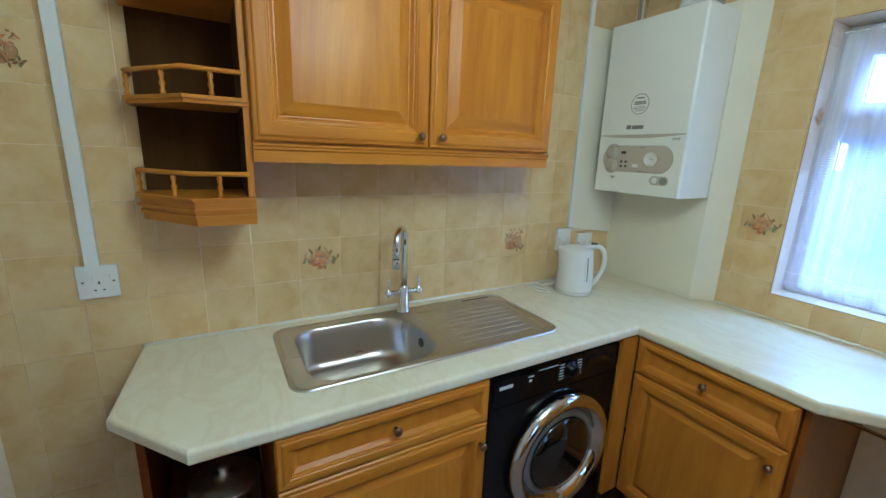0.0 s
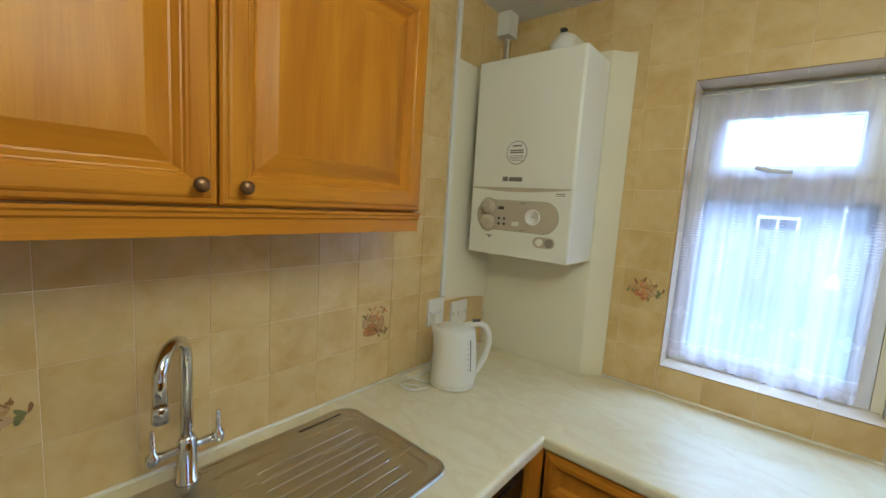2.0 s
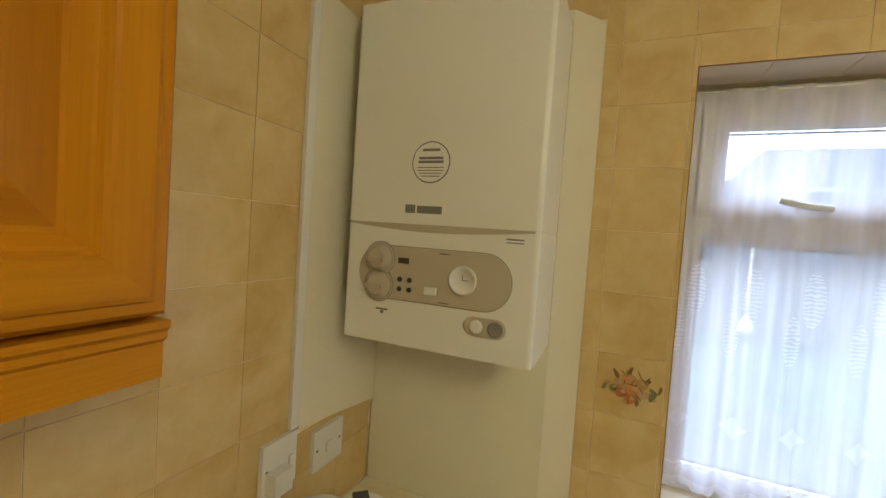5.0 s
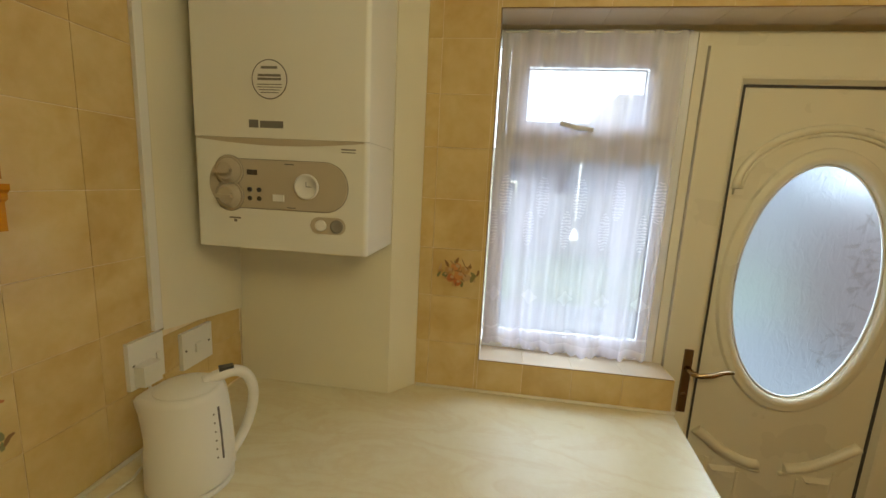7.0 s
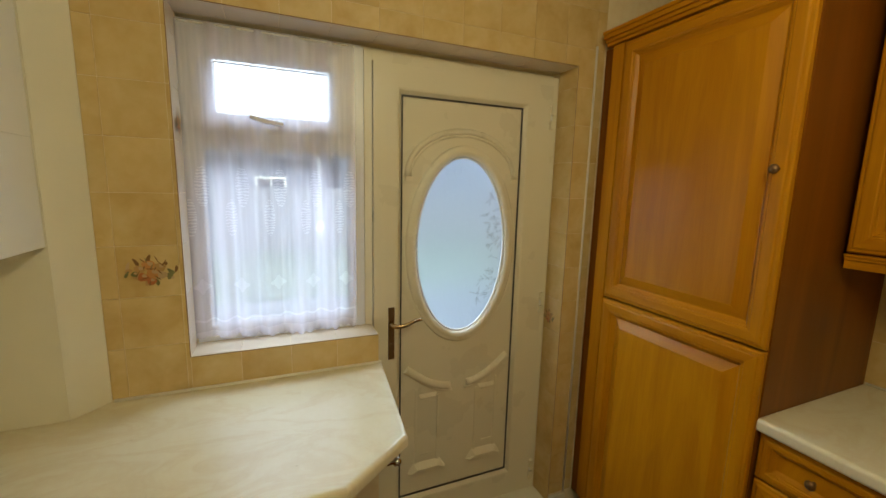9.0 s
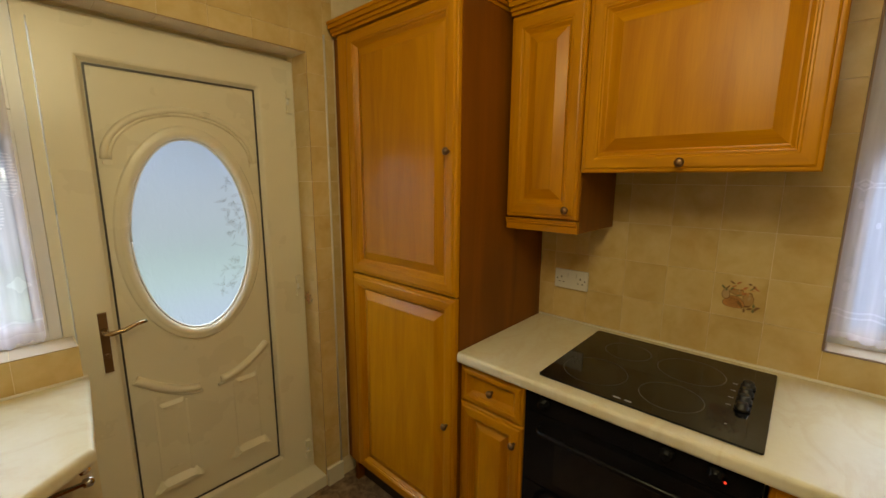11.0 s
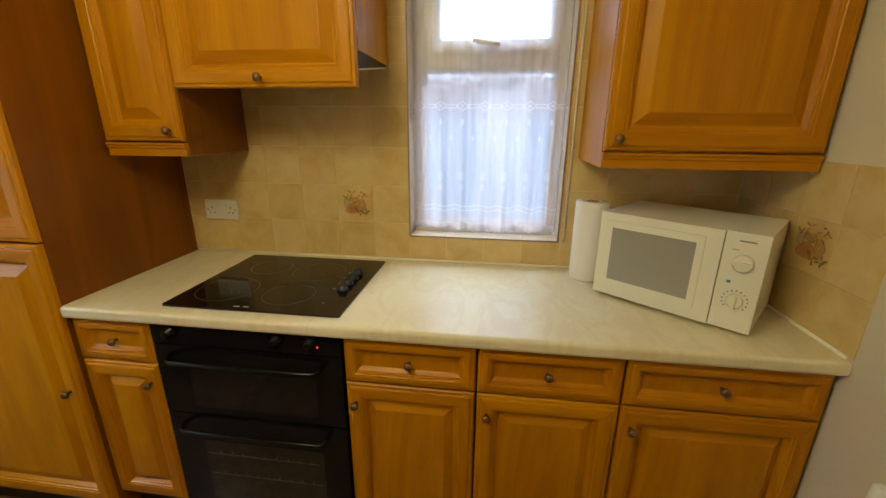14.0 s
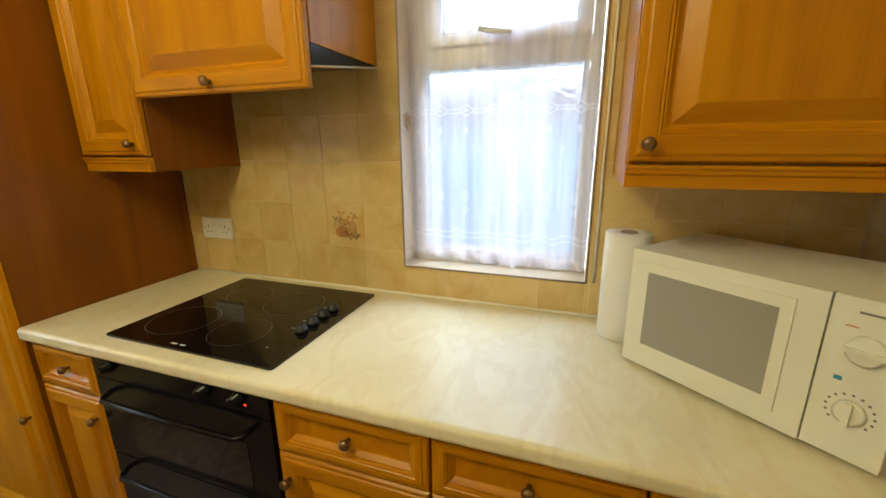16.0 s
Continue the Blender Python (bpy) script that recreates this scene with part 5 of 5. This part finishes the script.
def diamond_lace(a, co, x, z):
    """A line of diamonds with drops under it, ovals below and a double line over the hem."""
    u = repeat(a, x, 0.086)
    d = calc(a, "ADD", calc(a, "DIVIDE", calc(a, "ABSOLUTE", u), 0.026), calc(a, "DIVIDE", calc(a, "ABSOLUTE", calc(a, "SUBTRACT", z, 0.485)), 0.020))
    ring = under(a, calc(a, "ABSOLUTE", calc(a, "SUBTRACT", d, 0.86)), 0.16)
    core = under(a, d, 0.38)
    out = calc(a, "GREATER_THAN", d, 1.0)
    rows = calc(a, "MAXIMUM", under(a, calc(a, "ABSOLUTE", calc(a, "SUBTRACT", z, 0.490)), 0.0022), under(a, calc(a, "ABSOLUTE", calc(a, "SUBTRACT", z, 0.478)), 0.0022))
    band = calc(a, "MAXIMUM", calc(a, "MAXIMUM", ring, core), calc(a, "MULTIPLY", rows, out))
    drops = calc(a, "MAXIMUM", blob(a, u, z, 0.425, 0.006, 0.012), blob(a, repeat(a, x, 0.086, 0.043), z, 0.365, 0.005, 0.010))
    ovals = calc(a, "MULTIPLY", calc(a, "MAXIMUM", blob(a, u, z, 0.215, 0.011, 0.020), blob(a, u, z, 0.170, 0.009, 0.014)), 0.6)
    wavy = calc(a, "ADD", z, calc(a, "MULTIPLY", calc(a, "SINE", calc(a, "MULTIPLY", x, 73.0)), 0.005))
    hem = calc(a, "MAXIMUM", under(a, calc(a, "ABSOLUTE", calc(a, "SUBTRACT", wavy, 0.092)), 0.0030), under(a, calc(a, "ABSOLUTE", calc(a, "SUBTRACT", wavy, 0.074)), 0.0030))
    return calc(a, "MAXIMUM", calc(a, "MAXIMUM", band, drops), calc(a, "MAXIMUM", ovals, hem))


def curtain(name, m, x0, x1, y, z0, z1, seed, mat, label):
    rnd = random.Random(seed)
    ob = thing(name, label, "net curtain", m)
    ph = [rnd.uniform(-0.4, 0.4) for _ in range(6)]
    bm = bmesh.new()
    n, rows = 150, 30
    grid = []
    for j in range(rows + 1):
        v = j / rows
        row = []
        for k in range(n + 1):
            u = k / n
            fold = 0.013 * math.sin(u * 2 * math.pi * 6 + 1.6 * math.sin(3 * u * math.pi + ph[0]) + ph[1]) + 0.003 * math.sin(u * 2 * math.pi * 14 + ph[2] + 0.9 * v)
            hemline = 0.010 * abs(math.sin(u * math.pi * 17)) + 0.008 * math.sin(u * 5 + ph[3])
            row.append(bm.verts.new((x0 + (x1 - x0) * u, y + fold * (0.35 + 0.65 * (1 - v)), (0 - hemline * (1 - v) ** 6) + (z1 - z0) * v)))
        grid.append(row)
    for a, b in zip(grid, grid[1:]):
        for k in range(n):
            bm.faces.new((a[k], a[k + 1], b[k + 1], b[k])).smooth = True
    part("net", bm, mat, ob, m=pose(0, 0, z0))
    part("wire", tube(bmesh.new(), [(x0, y, z1 - 0.006), (x1, y, z1 - 0.006)], 0.003, 8), WHITE_PLASTIC, ob)


curtain("net_curtain", on_east(0), 1.629, 2.154, -0.082, 1.045, 2.034, 1, net_mat("white_fern_lace", fern_lace), "white lace net curtain hanging in the window by the door")
curtain("net_curtain", on_south(0), -2.324, -1.739, -0.066, 1.045, 2.035, 2, net_mat("white_diamond_lace", diamond_lace), "white lace net curtain hanging in the window above worktop")


# ---- outside ----
lawn = Mat("wet_grass", rough=0.8)
LAWN = lawn.color(lawn.ramp(lawn.noise(lawn.at((1, 1, 1), False), 2.5, 6), [(0.3, (0.08, 0.092, 0.065)), (0.7, (0.13, 0.145, 0.10))])).m
paving = Mat("grey_paving", rough=0.8)
PAVING = paving.color(paving.ramp(paving.noise(paving.at((1, 1, 1), False), 4, 5), [(0.3, (0.11, 0.11, 0.115)), (0.7, (0.16, 0.16, 0.16))])).m
brick = Mat("red_brick", rough=0.85)
bt = brick.add("TexBrick", Scale=4.4)
bt.inputs["Color1"].default_value, bt.inputs["Color2"].default_value, bt.inputs["Mortar"].default_value = (0.20, 0.10, 0.07, 1), (0.26, 0.15, 0.10, 1), (0.30, 0.27, 0.24, 1)
mp = brick.n.new("ShaderNodeMapping")
mp.inputs["Rotation"].default_value = (radians(90), 0, 0)
brick.l.new(brick.add("TexCoord").outputs["Object"], mp.inputs[0])
brick.l.new(mp.outputs[0], bt.inputs["Vector"])
BRICK = brick.color(bt.outputs["Color"]).m
RENDERED = painted("grey_render_wall", (0.17, 0.17, 0.19), 0.9)
ROOF = painted("grey_slate_roof", (0.055, 0.055, 0.062), 0.8, 0.2)
FENCE = painted("weathered_fence_wood", (0.24, 0.225, 0.21), 0.85, 0.3)

bm = bmesh.new()
verts = [bm.verts.new((x, y, -0.14)) for x, y in ((-600, -600), (600, -600), (600, 600), (-600, 600))]
bm.faces.new(verts)
structure("ground", bm, LAWN, "green lawn and open ground outside the kitchen")
structure("patio", boxes((0.29, -3, -0.139, 4.6, 7, -0.10)), PAVING, "grey paved patio behind the house")
fence = thing("garden_fence", "weathered timber garden fence with upright boards", "fence", pose(9.5, -7, -0.13))
for k in range(64):
    part("board", boxes((0, 0.25 * k, 0, 0.02, 0.25 * k + 0.235, 1.55 + 0.015 * (k % 3))), FENCE, fence)
for z in (0.3, 1.2):
    part("rail", boxes((0.0205, 0, z, 0.06, 16.0, z + 0.08)), FENCE, fence)


def house(m, w, d, h, ridge, hip, label, rows=(1.1, 3.6)):
    """A house with a hipped roof; local x along its front, y away."""
    ob = thing("house", label, "house", m)
    part("wall", boxes((0, 0, 0, w, d, h)), RENDERED, ob)
    e = 0.35
    bm = bmesh.new()
    lo = [bm.verts.new(p) for p in ((-e, -e, h - 0.12), (w + e, -e, h - 0.12), (w + e, d + e, h - 0.12), (-e, d + e, h - 0.12))]
    mid = [bm.verts.new((v.co.x, v.co.y, h + 0.03)) for v in lo]
    top = [bm.verts.new((hip, d / 2, ridge)), bm.verts.new((w - hip, d / 2, ridge))]
    for k in range(4):
        bm.faces.new((lo[k], lo[(k + 1) % 4], mid[(k + 1) % 4], mid[k]))
    bm.faces.new(lo[::-1])
    bm.faces.new((mid[0], mid[1], top[1], top[0]))
    bm.faces.new((mid[1], mid[2], top[1]))
    bm.faces.new((mid[2], mid[3], top[0], top[1]))
    bm.faces.new((mid[3], mid[0], top[0]))
    part("roof", bm, ROOF, ob)
    for x in (w * 0.18, w * 0.62):
        for z in rows:
            win = part("window", boxes((x, -0.04, z, x + 1.1, -0.001, z + 1.15)), UPVC, ob)
            part("pane", boxes((x + 0.08, -0.05, z + 0.08, x + 0.52, -0.041, z + 1.07)), BLACK_GLASS, win)
            part("pane", boxes((x + 0.58, -0.05, z + 0.08, x + 1.02, -0.041, z + 1.07)), BLACK_GLASS, win)
    return ob


house(pose(14.0, -0.6, -0.13, 0, 0, -90), 9.0, 7.0, 3.1, 5.75, 2.0, "neighbouring grey rendered house with slate hipped roof behind garden", rows=())
house(pose(15.5, 6.6, -0.13, 0, 0, -90), 6.6, 5.0, 2.6, 3.4, 2.0, "low grey rendered bungalow with white windows behind the fence", rows=(0.74,))
side = tagged(thing("side_wall", "neighbouring wall of red brick above a white rendered base", "wall", pose(-7, -3.9, -0.13)), kind="structure")
part("brickwork", boxes((0, 0, 1.751, 10, 0.28, 2.28)), BRICK, side)
part("rendered_base", boxes((0, 0, 0, 10, 0.31, 1.75)), painted("pale_blue_render", (0.30, 0.34, 0.42), 0.8), side)
BROWN_FENCE = painted("red_brown_fence_stain", (0.14, 0.080, 0.062), 0.8, 0.3)
fence = thing("garden_fence", "red-brown stained timber fence with upright boards beside the patio", "fence", pose(0.5, -1.6, -0.13, 0, 0, -90))
for k in range(15):
    part("board", boxes((0, 0.25 * k, 0, 0.02, 0.25 * k + 0.235, 1.85 + 0.012 * (k % 3))), BROWN_FENCE, fence)
for y in (-1.2, 5.4):
    post = thing("washing_line_post", "grey steel washing line post standing on the patio", "washing line post", pose(1.69, y, -0.10))
    part("pole", tube(bmesh.new(), [(0, 0, 0), (0, 0, 2.2)], 0.02, 12), GREY_PLASTIC, post)
rope = thing("washing_line", "thin white washing line strung between two posts", "washing line", pose(1.69, 0, 2.06))
part("rope", tube(bmesh.new(), [(0, -1.2, 0), (0, 2, -0.06), (0, 5.4, 0)], 0.002, 6), WHITE_PLASTIC, rope)
hanger = thing("bird_feeder", "small white bird feeder on a knotted cord under washing line", "bird feeder", pose(1.69, 1.59, 1.20))
part("cord", tube(bmesh.new(), [(0, 0, 0.09), (0, 0, 0.80)], 0.003, 6), WHITE_PLASTIC, hanger)
bm = bmesh.new()
for k in range(9):
    turned(bm, [(0.001, -0.010), (0.009, -0.004), (0.009, 0.004), (0.001, 0.010)], at=(0, 0, 0.16 + 0.045 * k), steps=10)
part("knots", bm, WHITE_PLASTIC, hanger)
part("feeder_dish", turned(bmesh.new(), [(0.008, 0.0), (0.030, 0.010), (0.034, 0.030), (0.024, 0.055), (0.006, 0.095)], steps=16), WHITE_PLASTIC, hanger)


# ---- skirting, trims ----
tagged(part("skirting", worn(boxes((-0.016, 0.642, 0.001, -0.002, 0.730, 0.095)), 0.003), UPVC), "white skirting board below the tiled pier", kind="structure")
TRIM = painted("white_tile_trim", (0.78, 0.74, 0.66), 0.35, 0.03)


EDGE = Mat("dull_brown_edge", (0.36, 0.26, 0.21), 0.5).m


def trim(a, b):
    tagged(part("tile_trim", tube(bmesh.new(), [a, b], 0.0034, 8), EDGE), "dull brown tile edge along the opening", kind="structure")


xa, xb, zt, zs = SW["x0"], SW["x1"], SW["top"], SW["sill"]
for a, b in (((xa, 0.001, zs), (xa, 0.001, zt)), ((xb, 0.001, zs), (xb, 0.001, zt)), ((xa, 0.001, zs), (xb, 0.001, zs)), ((xa, 0.001, zt), (xb, 0.001, zt))):
    trim(a, b)
BROWN = painted("brown_edge_line", (0.34, 0.20, 0.09), 0.5)
for a, b in (((0.000, EW["y1"], EW["sill"]), (0.000, EW["y1"], EW["top"])), ((0.000, EW["y0"], 0.06), (0.000, EW["y0"], EW["top"])), ((0.000, EW["y0"], EW["top"]), (0.000, EW["y1"], EW["top"])), ((0.000, 1.57, EW["sill"]), (0.000, EW["y1"], EW["sill"]))):
    tagged(part("tile_trim", tube(bmesh.new(), [a, b], 0.0012, 6), BROWN), "thin brown line along the tiled corner", kind="structure")
tagged(part("tile_trim", tube(bmesh.new(), [(-0.0015, 0.645, 0.096), (-0.0015, 0.645, 2.15)], 0.005, 8), TRIM), "white edge strip beside the larder cabinet", kind="structure")
tagged(part("tile_trim", tube(bmesh.new(), [(-2.352, 0.004, 1.02), (-2.352, 0.004, 2.05)], 0.004, 8), TRIM), "white edge strip beside the window", kind="structure")


# ---- tiles ----
T = 0.1525


def less(rects, hole):
    """Takes the rectangle hole out of a list of rectangles."""
    out = []
    hx0, hz0, hx1, hz1 = hole
    for x0, z0, x1, z1 in rects:
        if hx0 >= x1 or hx1 <= x0 or hz0 >= z1 or hz1 <= z0:
            out.append((x0, z0, x1, z1))
            continue
        if hx0 > x0:
            out.append((x0, z0, hx0, z1))
        if hx1 < x1:
            out.append((hx1, z0, x1, z1))
        a, b = max(x0, hx0), min(x1, hx1)
        if hz0 > z0:
            out.append((a, z0, b, hz0))
        if hz1 < z1:
            out.append((a, hz1, b, z1))
    return out


tile_meshes = {}


def tile_mesh(w, h, mat):
    key = (round(w, 3), round(h, 3), mat.name)
    if key not in tile_meshes:
        bm = bmesh.new()
        g = 0.0007
        a = [bm.verts.new(p) for p in ((g, 0, g), (w - g, 0, g), (w - g, 0, h - g), (g, 0, h - g))]
        b = [bm.verts.new((x, 0.0014, z)) for x, z in ((g, g), (w - g, g), (w - g, h - g), (g, h - g))]
        e = g + 0.0010
        c = [bm.verts.new((x, 0.0017, z)) for x, z in ((e, e), (w - e, e), (w - e, h - e), (e, h - e))]
        for p, q in ((a, b), (b, c)):
            for k in range(4):
                bm.faces.new((p[k], p[(k + 1) % 4], q[(k + 1) % 4], q[k]))
        bm.faces.new(c)
        bm.faces.new(a[::-1])
        bmesh.ops.recalc_face_normals(bm, faces=bm.faces)
        me = bpy.data.meshes.new("tile")
        bm.to_mesh(me)
        bm.free()
        me.materials.append(mat)
        tile_meshes[key] = me
    return tile_meshes[key]


def tiling(wall, m, x0, x1, z0, z1, xs, zs, holes=(), mat=TILE):
    """Tiles on a plane: local x along it, y out of it, z up; xs, zs: where a joint lies. Thin slivers are left to the grout."""
    n = 0
    i0, j0 = math.floor((x0 - xs) / T), math.floor((z0 - zs) / T)
    for j in range(j0, j0 + 40):
        for i in range(i0, i0 + 40):
            a, b = xs + i * T, zs + j * T
            r = (max(a, x0), max(b, z0), min(a + T, x1), min(b + T, z1))
            if r[2] - r[0] < 0.008 or r[3] - r[1] < 0.008:
                continue
            rects = [r]
            for hole in holes:
                rects = less(rects, hole)
            for q in rects:
                if q[2] - q[0] < 0.008 or q[3] - q[1] < 0.008:
                    continue
                ob = new("tile", tile_mesh(q[2] - q[0], q[3] - q[1], mat))
                ob.parent = wall
                ob.matrix_basis = m @ pose(q[0], 0, q[1])
                n += 1
    return n


FACE = 0.0012
# north wall: local x = -x, depth 0 at the grout
mN = pose(0, NORTH + G, 0, 0, 0, 180)
hidN = ((0.862, 1.57, 1.90, 2.16), (1.91, 1.35, 2.17, 2.15), (0.0, 0.0, 2.24, WORK), (0.085, 1.165, 0.384, 2.145), (0.0, WORK, 0.080, 2.20))
tiling(wall_north, mN, 0.0, 2.60, 0.0, TOP, 0.763 - T / 2, 0.915 - 6 * T, hidN)
# east wall: local x = y
mE = pose(G, 0, 0, 0, 0, 90)
hidE = ((EW["y0"] - 0.0, -1, EW["y1"] + 0.0, EW["top"]), (2.366, 0.9, NORTH, 2.2), (EW["door"], 0, NORTH, WORK))
tiling(wall_east, mE, 0.60, NORTH, 0.10, TOP, 2.172, 1.220 - 8 * T, hidE)
tiling(wall_east, mE, EW["door"], EW["y1"], WORK, EW["sill"], 2.172, 1.220 - 8 * T)
# south wall: local x = x
mS = pose(0, -G, 0)
hidS = ((-0.745, 0, 0, 2.15), (-1.65, 1.68, -1.06, 2.15), (-1.055, 1.40, -0.775, 2.15), (-2.945, 1.40, -2.38, 2.15), (SW["x0"], SW["sill"], SW["x1"], SW["top"]))
tiling(wall_south, mS, WEST, 0.0, WORK, TOP, -1.503 - T / 2, 0.915, hidS)
# west wall behind the microwave: local x = -y
mW = pose(WEST, 0, 0, 0, 0, -90)
tiling(wall_west, mW, -0.610, 0.0, WORK, 1.3725, -0.461, 0.915)
# reveals; the paler tiles carry the window's glare in their colour
tiling(wall_east, pose(0, EW["y0"], 0, 0, 0, 0), G, 0.118, 0.06, EW["top"], 0.118 - T, 1.220 - 8 * T)
tiling(wall_east, pose(0, EW["y1"], 0, 0, 0, 180), -0.118, -G, EW["sill"], EW["top"], -0.118, 1.220 - 8 * T, mat=REVEAL_GLARE_TILE)
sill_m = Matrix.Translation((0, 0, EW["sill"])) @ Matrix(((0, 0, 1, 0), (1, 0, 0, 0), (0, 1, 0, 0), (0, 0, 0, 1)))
tiling(wall_east, sill_m, 1.568, EW["y1"], G, 0.118, 2.172, 0.118 - T, mat=REVEAL_GLARE_TILE)
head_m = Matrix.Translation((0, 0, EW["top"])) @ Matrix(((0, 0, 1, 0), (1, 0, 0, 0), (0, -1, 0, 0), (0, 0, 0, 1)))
tiling(wall_east, head_m, EW["y0"], EW["y1"], G, 0.118, 2.172, 0.118 - T, mat=REVEAL_GLARE_TILE)
tiling(wall_south, pose(SW["x1"], 0, 0, 0, 0, 90), -0.099, -G, SW["sill"], SW["top"], -0.099, 0.915, mat=REVEAL_GLARE_TILE)
tiling(wall_south, pose(SW["x0"], 0, 0, 0, 0, -90), G, 0.099, SW["sill"], SW["top"], 0.099 - T, 0.915, mat=REVEAL_GLARE_TILE)
tiling(wall_south, Matrix.Translation((0, 0, SW["sill"])) @ Matrix(((1, 0, 0, 0), (0, 0, 1, 0), (0, 1, 0, 0), (0, 0, 0, 1))), SW["x0"], SW["x1"], -0.099, -G, -1.503 - T / 2, -0.099, mat=REVEAL_GLARE_TILE)
tiling(wall_south, Matrix.Translation((0, 0, SW["top"])) @ Matrix(((1, 0, 0, 0), (0, 0, 1, 0), (0, -1, 0, 0), (0, 0, 0, 1))), SW["x0"], SW["x1"], -0.099, -G, -1.503 - T / 2, -0.099, mat=REVEAL_GLARE_TILE)


# ---- painted tile pictures ----
PIC = [Mat("picture_" + n, c, 0.3).m for n, c in (("orange", (0.60, 0.28, 0.09)), ("brown", (0.26, 0.14, 0.05)), ("green", (0.22, 0.22, 0.09)), ("ochre", (0.50, 0.30, 0.11)), ("red", (0.52, 0.18, 0.06)), ("tan", (0.54, 0.37, 0.19)))]


def picture_blob(bm, cx, cz, a, b, turn, slot, layer, n=12):
    c, s = math.cos(turn), math.sin(turn)
    v = []
    for k in range(n):
        t = 2 * math.pi * k / n
        r = 1 + 0.12 * math.sin(3 * t + cx * 300)
        x, z = a * r * math.cos(t), b * r * math.sin(t)
        v.append(bm.verts.new((cx + c * x - s * z, FACE + 0.0010 + layer * 0.00008, cz + s * x + c * z)))
    bm.faces.new(v).material_index = slot


def fruit_picture():
    """A basket of fruit with leaves, 9 cm across."""
    rnd, bm = random.Random(3), bmesh.new()
    layer = 0
    for k in range(16):
        a = rnd.uniform(0, 6.28)
        r = rnd.uniform(0.026, 0.046)
        layer += 1
        picture_blob(bm, r * 1.1 * math.cos(a), 0.004 + r * 0.72 * math.sin(a), rnd.uniform(0.007, 0.012), rnd.uniform(0.003, 0.0045), rnd.uniform(0, 3), rnd.choice((1, 2, 2, 5, 3)), layer)
    for x, z, r, slot in ((-0.018, 0.008, 0.012, 3), (0.004, 0.014, 0.013, 0), (0.022, 0.004, 0.011, 3), (-0.004, -0.006, 0.014, 0), (0.016, -0.014, 0.011, 4), (-0.022, -0.010, 0.010, 5), (0.0, -0.024, 0.010, 4), (0.032, -0.006, 0.007, 2)):
        layer += 1
        picture_blob(bm, x, z, r, r * 0.9, 0.3, slot, layer, 14)
        layer += 1
        picture_blob(bm, x - r * 0.25, z + r * 0.3, r * 0.45, r * 0.35, 0.3, 5, layer, 10)
    for k in range(14):
        layer += 1
        picture_blob(bm, rnd.uniform(-0.035, 0.035), rnd.uniform(-0.03, 0.03), rnd.uniform(0.004, 0.010), 0.0012, rnd.uniform(0, 3), rnd.choice((1, 1, 2)), layer, 8)
    return bm


def pots_picture():
    """Kitchen pots with a posy, 10 cm across."""
    rnd, bm = random.Random(8), bmesh.new()
    layer = 0
    for x, z, a, b, slot in ((0.010, -0.018, 0.026, 0.019, 0), (-0.022, -0.006, 0.013, 0.020, 3), (0.030, 0.006, 0.010, 0.018, 5), (0.004, 0.014, 0.017, 0.010, 3)):
        layer += 1
        picture_blob(bm, x, z, a, b, 0, 1, layer, 14)
        layer += 1
        picture_blob(bm, x, z, a - 0.0016, b - 0.0016, 0, slot, layer, 14)
    for k in range(9):
        layer += 1
        picture_blob(bm, 0.010, -0.030 + 0.004 * k * 0.8, 0.022 - 0.0012 * abs(k - 4), 0.0008, 0, 1, layer, 8)
    for k in range(26):
        layer += 1
        picture_blob(bm, rnd.uniform(-0.042, 0.042), rnd.uniform(0.0, 0.045), rnd.uniform(0.004, 0.008), rnd.uniform(0.0018, 0.003), rnd.uniform(0, 3), rnd.choice((0, 1, 2, 5, 4)), layer, 8)
    for k in range(10):
        layer += 1
        picture_blob(bm, rnd.uniform(-0.045, 0.0), rnd.uniform(-0.04, -0.015), 0.007, 0.003, rnd.uniform(0, 3), rnd.choice((2, 1)), layer, 8)
    return bm


fruit = part("tile_picture", fruit_picture(), PIC, wall_east, "painted basket of fruit on a tile", mE @ pose(2.243, 0, 1.298) @ Matrix.Diagonal((1.25, 1, 1.25, 1)))
pots = part("tile_picture", pots_picture(), PIC, wall_south, "painted kitchen pots and posy on a tile", mS @ pose(-1.503, 0, 1.143) @ Matrix.Diagonal((1.22, 1, 1.15, 1)))
for wall, src, m in ((wall_north, pots, mN @ pose(0.763, 0, 1.144) @ Matrix.Diagonal((1.3, 1, 1.25, 1))), (wall_north, fruit, mN @ pose(1.678, 0, 1.144) @ Matrix.Diagonal((1.25, 1, 1.25, 1))), (wall_north, pots, mN @ pose(2.440, 0, 1.754)), (wall_west, pots, mW @ pose(-0.385, 0, 1.146) @ Matrix.Diagonal((1.45, 1, 1.25, 1))), (wall_east, fruit, pose(0.080, EW["y0"], 0.975) @ Matrix.Diagonal((0.75, 1, 0.9, 1))), (wall_south, fruit, pose(SW["x1"], -0.05, 1.50, 0, 0, 90) @ Matrix.Diagonal((0.6, 1, 0.9, 1))), (wall_east, fruit, pose(0.06, EW["y1"], 1.73, 0, 0, 180) @ Matrix.Diagonal((0.75, 1, 0.9, 1)))):
    ob = new("tile_picture", src.data)
    ob.parent, ob["label"] = wall, src["label"]
    ob.matrix_basis = m
